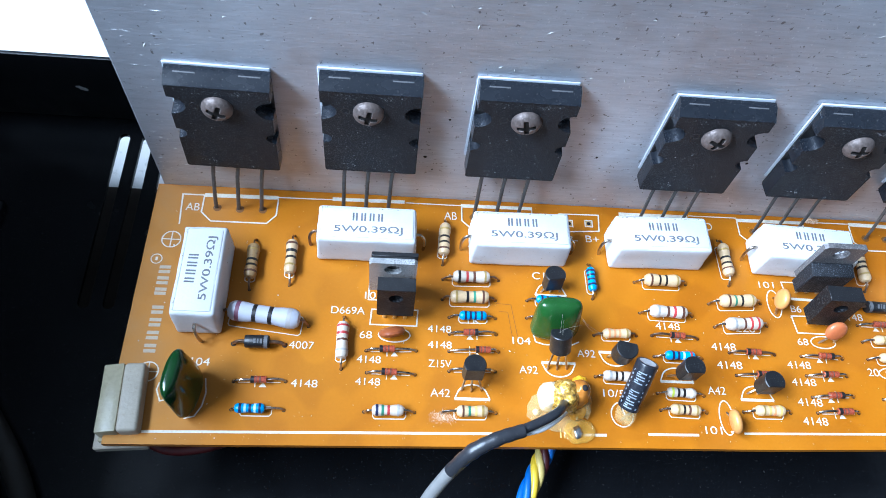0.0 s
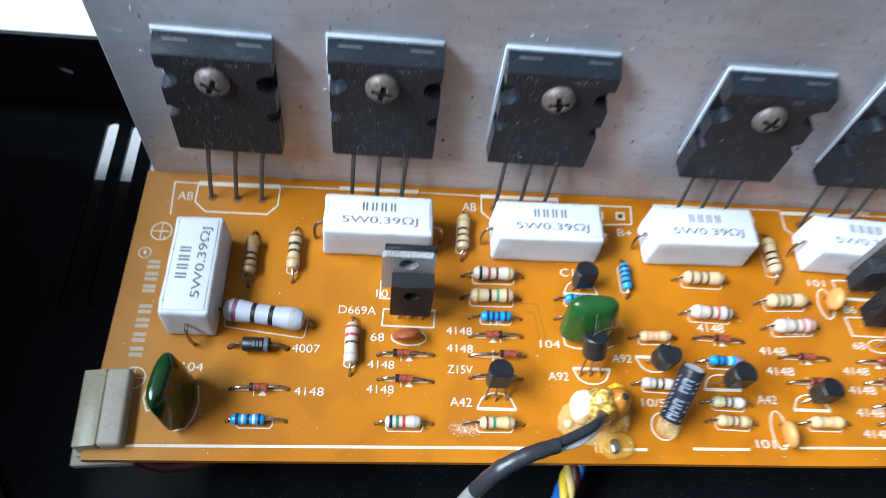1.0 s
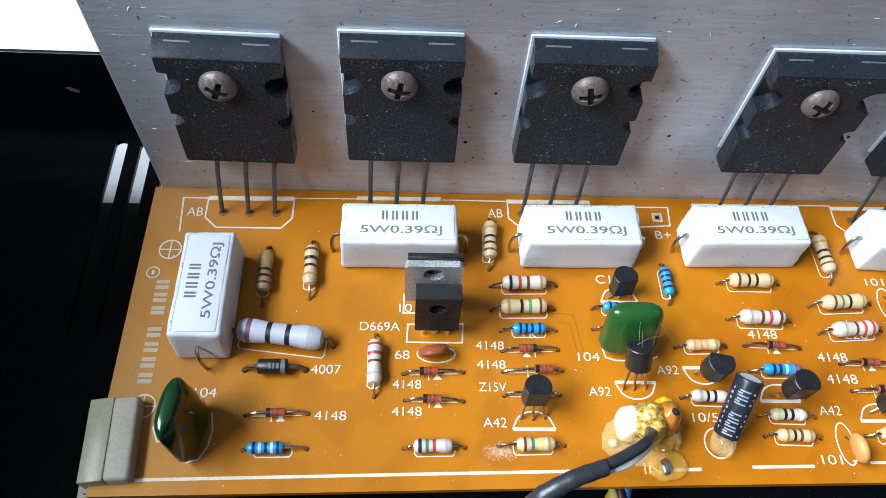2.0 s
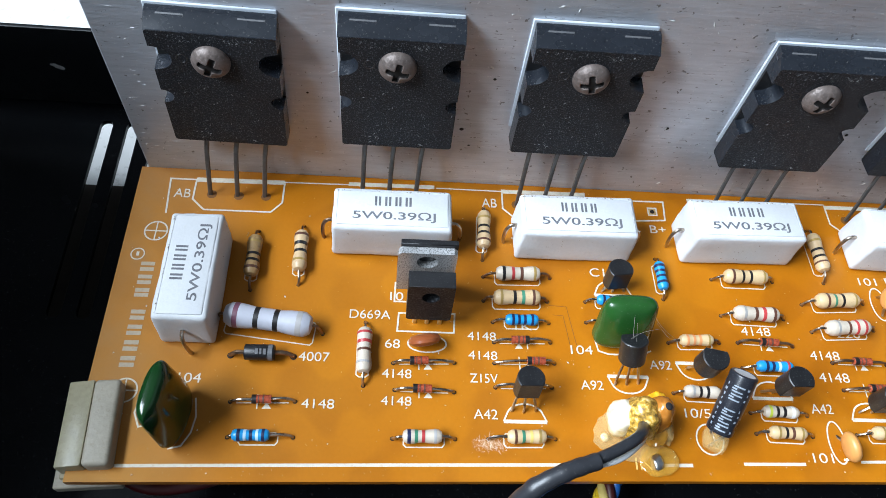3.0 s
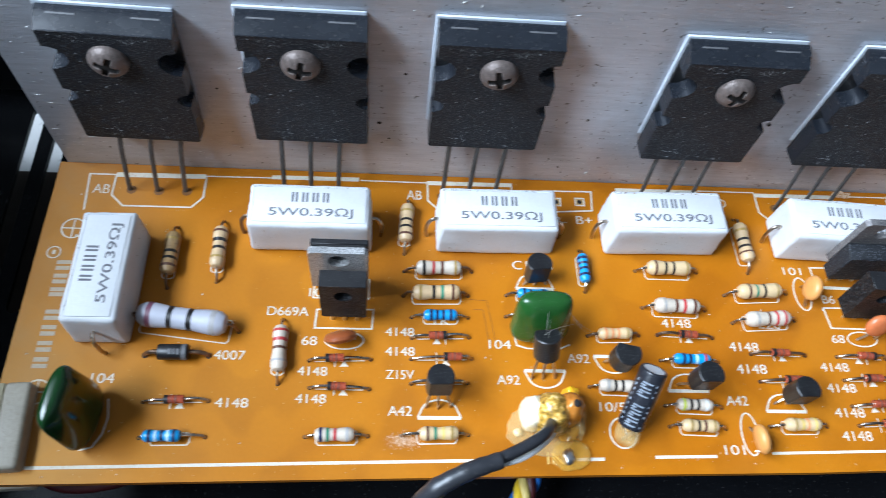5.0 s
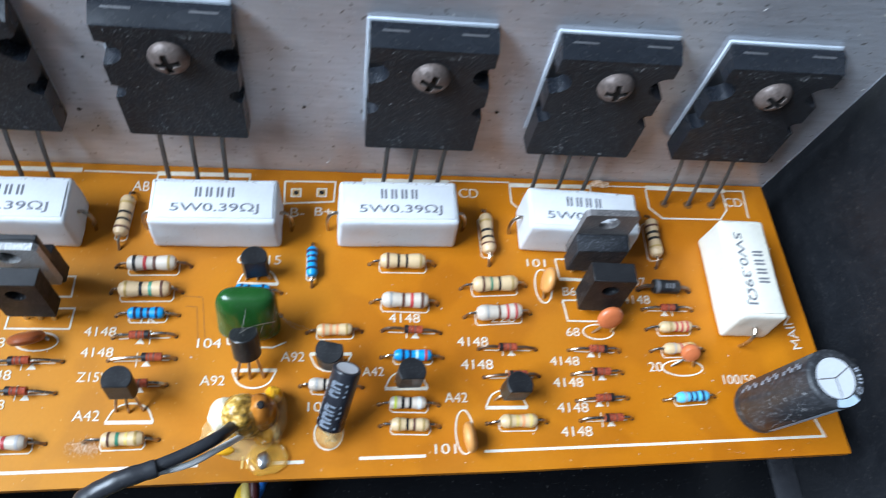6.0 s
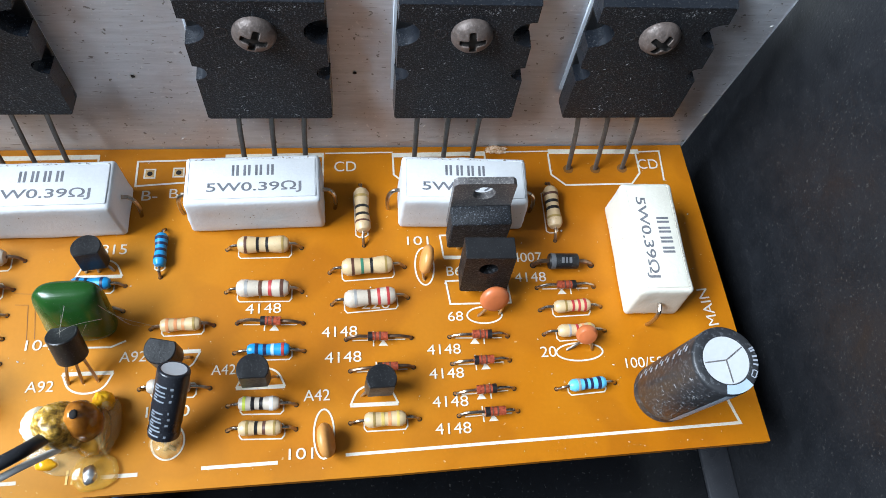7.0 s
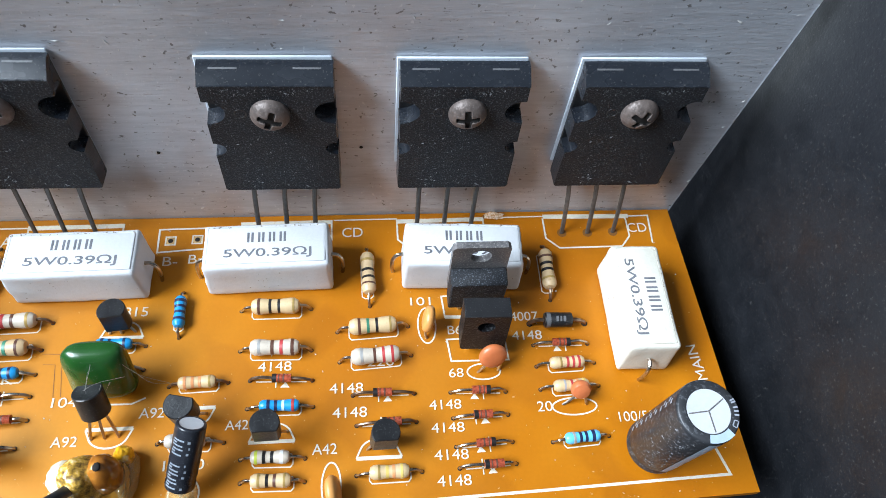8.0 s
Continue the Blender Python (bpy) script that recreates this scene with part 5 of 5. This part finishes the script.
printed, scored, dusted = electrolytic((106.4, -53.0, 3.6), (109.1, -45.7, 11.5), 2.32, "small black electrolytic capacitor leaning over on clear glue", [(105.6, -54.6), (107.6, -54.8)], SLEEVE)
for start in (0.8, 2.3, 3.8, 6.6, 8.1):
    for at, wide, turn in ((0.0, 46, 0), (0.45, 20, -14), (0.9, 46, 3)):
        printed("printed_bar", (-0.55, -0.75, 0.3), wide, start + at, start + at + 0.26, SLEEVE_FAINT, False, turn)
for k in range(9):
    printed("printed_bar", (-0.55, -0.75, 0.3), (8, 13, 6)[k % 3], 1.2 + 0.95 * k, 1.65 + 0.95 * k, SLEEVE_FAINT, False, -46 - 3 * (k % 2))
    if k % 4 != 1:
        printed("printed_bar", (-0.55, -0.75, 0.3), (9, 6, 11)[k % 3], 0.8 + 1.0 * k, 1.2 + 1.0 * k, SLEEVE_FAINT, False, 44 + 4 * (k % 2))
clear = part("glue_bead", blob(106.3, -53.9, 1.6, 2.2, 2.4, 2.0, 0.25, 4.1, 3, 0.03), CLEAR_GLUE)
tagged(clear, "clear glue under a small electrolytic capacitor", "glue")

# ---- the glued input joint and its cable ----
joint = thing("glued_joint", 91, -52)
place = lambda bm: moved(bm, Matrix.Translation((-91, 52, 0)))
part("brown_glue", place(blob(95.3, -50.9, 4.6, 2.6, 2.9, 5.4, 0.06, 4.4, 4, 0.04)), BROWN_GLUE, joint, "glossy brown glue")
part("glue_lump", place(blob(92.4, -51.6, 4.4, 3.7, 3.5, 5.9, 0.12, 1.3, 4, 0.04)), GLUE, joint, "yellow and brown aged glue lump")
part("pale_glue", place(blob(89.5, -51.3, 4.0, 2.5, 2.9, 4.4, 0.1, 2.2, 4, 0.04)), GLUE_PALE, joint, "white glue")
part("amber_glue", place(blob(95.6, -51.6, 1.8, 2.6, 3.8, 2.6, 0.15, 7.7, 4, 0.04)), AMBER, joint, "amber transparent glue")
part("yellow_glue", place(blob(96.8, -47.3, 2.0, 1.5, 1.5, 2.5, 0.15, 2.9, 4, 0.04)), YELLOW_GLUE, joint, "bright amber glue")
part("yellow_glue", place(blob(89.4, -56.0, 0.6, 1.6, 0.9, 0.9, 0.15, 6.9, 3, 0.04)), YELLOW_GLUE, joint, "bright amber glue")
part("pin_hole", place(blob(95.7, -51.2, 9.95, 0.6, 0.7, 0.3, 0.1, 1.9, 2)), HOLE_SHADE, joint, "dark hole in the glue")
part("clear_glue", place(blob(97.2, -50.6, 1.6, 2.0, 4.4, 3.2, 0.22, 3.7, 4, 0.04)), CLEAR_GLUE, joint, "clear glassy glue")
part("glue_skirt", place(blob(91.8, -53.2, 0.4, 6.2, 4.2, 0.7, 0.2, 5.5, 4, 0.03)), CLEAR_GLUE, joint)
part("glue_pool", place(blob(96.2, -57.4, 0.4, 3.4, 2.8, 0.7, 0.12, 9.1, 4, 0.03)), POOL, joint)
part("solder_bead", place(blob(95.8, -57.8, 0.7, 1.1, 1.5, 0.9, 0.2, 6.1, 3, 0.03)), TIN, joint, "shiny solder")
part("solder_bead", place(blob(87.3, -53.6, 0.5, 0.8, 0.8, 0.7, 0.15, 3.1, 2, 0.03)), GLUE_PALE, joint)
tagged(joint, "input wires set in yellow glue on the board", "glue")
def scraped_spot(r):
    """A place in an uneven oval patch."""
    return 67.6 + r.gauss(0, 1.35), -55.1 + r.gauss(0, 0.6)


smear = part("flux_smear", moved(flecks(random.Random(17), 420, scraped_spot, 0.3, 1.3, (0.04, 0.08)), Matrix.Translation((0, 0, 0.03))), FLUX)
tagged(smear, "scratched patch of pale flux beside a resistor", "residue")

residue = part("flux_residue", blob(162.0, -0.9, 0.05, 1.9, 0.85, 0.35, 0.55, 4.8, 4, 0.03), FLUX)
tagged(residue, "crusty pale residue between the board and heat sink", "residue")

cable = thing("input_cable", 76, -62)
place = lambda bm: moved(bm, Matrix.Translation((-76, 62, 0)))
sheath = smooth_line([(36, -150, -27.5), (48, -112, -26), (58, -84, -18), (63.6, -72.5, -8), (67.4, -68.2, 1.0), (70.4, -66.0, 8)], 8)
part("sheath", place(tube(sheath, 1.4, 14)), GREY_SHEATH, cable, "grey outer sheath")
shrink = smooth_line([(68.6, -67.3, 4.6), (72.0, -65.0, 10.2), (76.8, -62.9, 12.6), (82.0, -61.1, 12.6)], 8)
part("heat_shrink", place(tube(shrink, 2.1, 14, radii=[1.46 - 0.16 * (k / 24) ** 2 + 0.14 * math.exp(-((k - 9) / 1.2) ** 2) + 0.05 * math.sin(k * 1.7) for k in range(25)])), SHRINK, cable, "black heat-shrink sleeve")
black = smooth_line([(80.4, -61.5, 12.6), (85.4, -59.2, 12.0), (89.6, -56.6, 11.0), (92.0, -53.4, 7.6)], 8)
part("core", place(tube(black, 0.95, 12)), SHRINK, cable, "black inner wire")
white = smooth_line([(80.6, -61.9, 11.9), (85.8, -60.3, 10.4), (89.8, -57.6, 8.6), (92.6, -54.8, 5.0)], 8)
part("core", place(tube(white, 0.5, 10)), WHITE_WIRE, cable, "white inner wire")
tagged(cable, "grey input cable with black heat-shrink joined to the board", "cable")


def twisted(name, path, r, apart, turns, mats, label):
    ob = thing(name, *path[0])
    spine = smooth_line(path, 14)
    n = len(spine) - 1
    for k, mat in enumerate(mats):
        pts = []
        for j, p in enumerate(spine):
            way = (spine[min(j + 1, n)] - spine[max(j - 1, 0)]).normalized()
            side = way.cross(Vector((0, 0, 1))).normalized()
            up = side.cross(way)
            a = 2 * math.pi * (turns * j / n + k / len(mats))
            pts.append(p + apart * (math.cos(a) * side + math.sin(a) * up) - Vector(path[0]))
        part("wire", tube(pts, r, 10), mat, ob)
    tagged(ob, label, "wire")


twisted("twisted_wires", [(103, -30, -15), (97.5, -46, -17), (93.2, -56.5, -18), (88.3, -67.0, -19.5), (77, -92, -24), (62, -130, -27)], 0.95, 1.35, 3.4, [BLUE_WIRE, BLUE_WIRE, YELLOW_WIRE, CREAM_WIRE, RED_WIRE], "twisted blue, yellow and red wires passing under the board")

red = thing("red_wire", 6, -56)
part("wire", moved(tube(smooth_line([(2, -54, -4), (5, -59, -9), (12, -60.5, -12), (24, -56, -14), (40, -40, -20), (52, -30, -28.6)], 6), 1.3, 10), Matrix.Translation((-6, 56, 0))), RED_WIRE, red)
tagged(red, "dark red wire hanging under the connector", "wire")
for ax in (-1.0, -9.5):
    grey = thing("grey_cable", -38 + ax, -46)
    line_pts = [(-90 + ax, -2, -27.4), (-62 + ax, -22, -27.4), (-40 + ax, -46, -27.4), (-24 + ax, -68, -27.4), (-12 + ax, -100, -27.4), (-6 + ax, -150, -27.4)]
    part("sheath", moved(tube(smooth_line(line_pts, 8), 2.6, 12), Matrix.Translation((38 - ax, 46, 0))), DULL_SHEATH, grey)
    tagged(grey, "dim grey cable lying on the chassis bottom", "cable", "cables on the chassis bottom")

# ---- the white connector on the board's corner ----
plug = thing("connector", 1.9, -53.6, 0, 4.2)
place = lambda bm: moved(bm, Matrix.Translation((-1.9, 53.6, 0)))
part("housing", place(box(1.8, -60.9, -3.4, 6.1, -46.6, 2.9, 0.8, 4)), NYLON, plug, "aged white nylon housing")
side = box(-2.4, -60.8, -3.6, 1.82, -46.6, 2.0, 0.3, 2)
for v in side.verts:
    if v.co.z > 0:
        v.co.z += 0.16 * (v.co.x + 2.4)
part("side_wall", place(side), NYLON_CLEAR, plug, "yellowed translucent side")
part("foot", place(box(-3.6, -62.9, -4.4, 7.0, -59.5, -2.2, 0.25, 1)), NYLON, plug)
part("foot", place(box(-2.6, -61.6, -3.0, 6.4, -60.2, -1.5, 0.2, 1)), NYLON_CLEAR, plug)
tagged(plug, "aged white plastic connector at the board's corner", "connector")

# ---- cobweb over the green capacitor ----
web = thing("cobweb", 92, -38)
place = lambda bm: moved(bm, Matrix.Translation((-92, 38, 0)))
for strand in ([(92.4, -33.6, 11.0), (92.0, -36.2, 10.0), (91.6, -39.2, 9.2)], [(95.5, -34.0, 10.0), (98.6, -35.4, 6.4), (102.6, -35.3, 1.9)], [(97.3, -34.6, 7.0), (100.0, -36.0, 4.4), (102.3, -35.2, 1.6)], [(91.2, -39.0, 9.2), (93.4, -37.8, 9.4), (97.0, -36.4, 8.2)]):
    part("strand", place(tube(smooth_line(strand, 5), 0.02, 4)), COBWEB, web)
web_rng = random.Random(3)
for a, b in ((Vector((92.2, -36.6, 11.0)), Vector((92.3, -42.4, 7.0))), (Vector((94.2, -38.4, 10.0)), Vector((92.0, -43.4, 5.4))), (Vector((95.0, -37.4, 8.6)), Vector((93.2, -42.6, 6.6)))):
    part("strand", place(tube(smooth_line([a, a.lerp(b, 0.5) + Vector((web_rng.uniform(-0.5, 0.5), -0.4, 0.5)), b], 5), 0.012, 4)), COBWEB, web)
tagged(web, "thin dusty cobweb strands over a green capacitor", "cobweb")
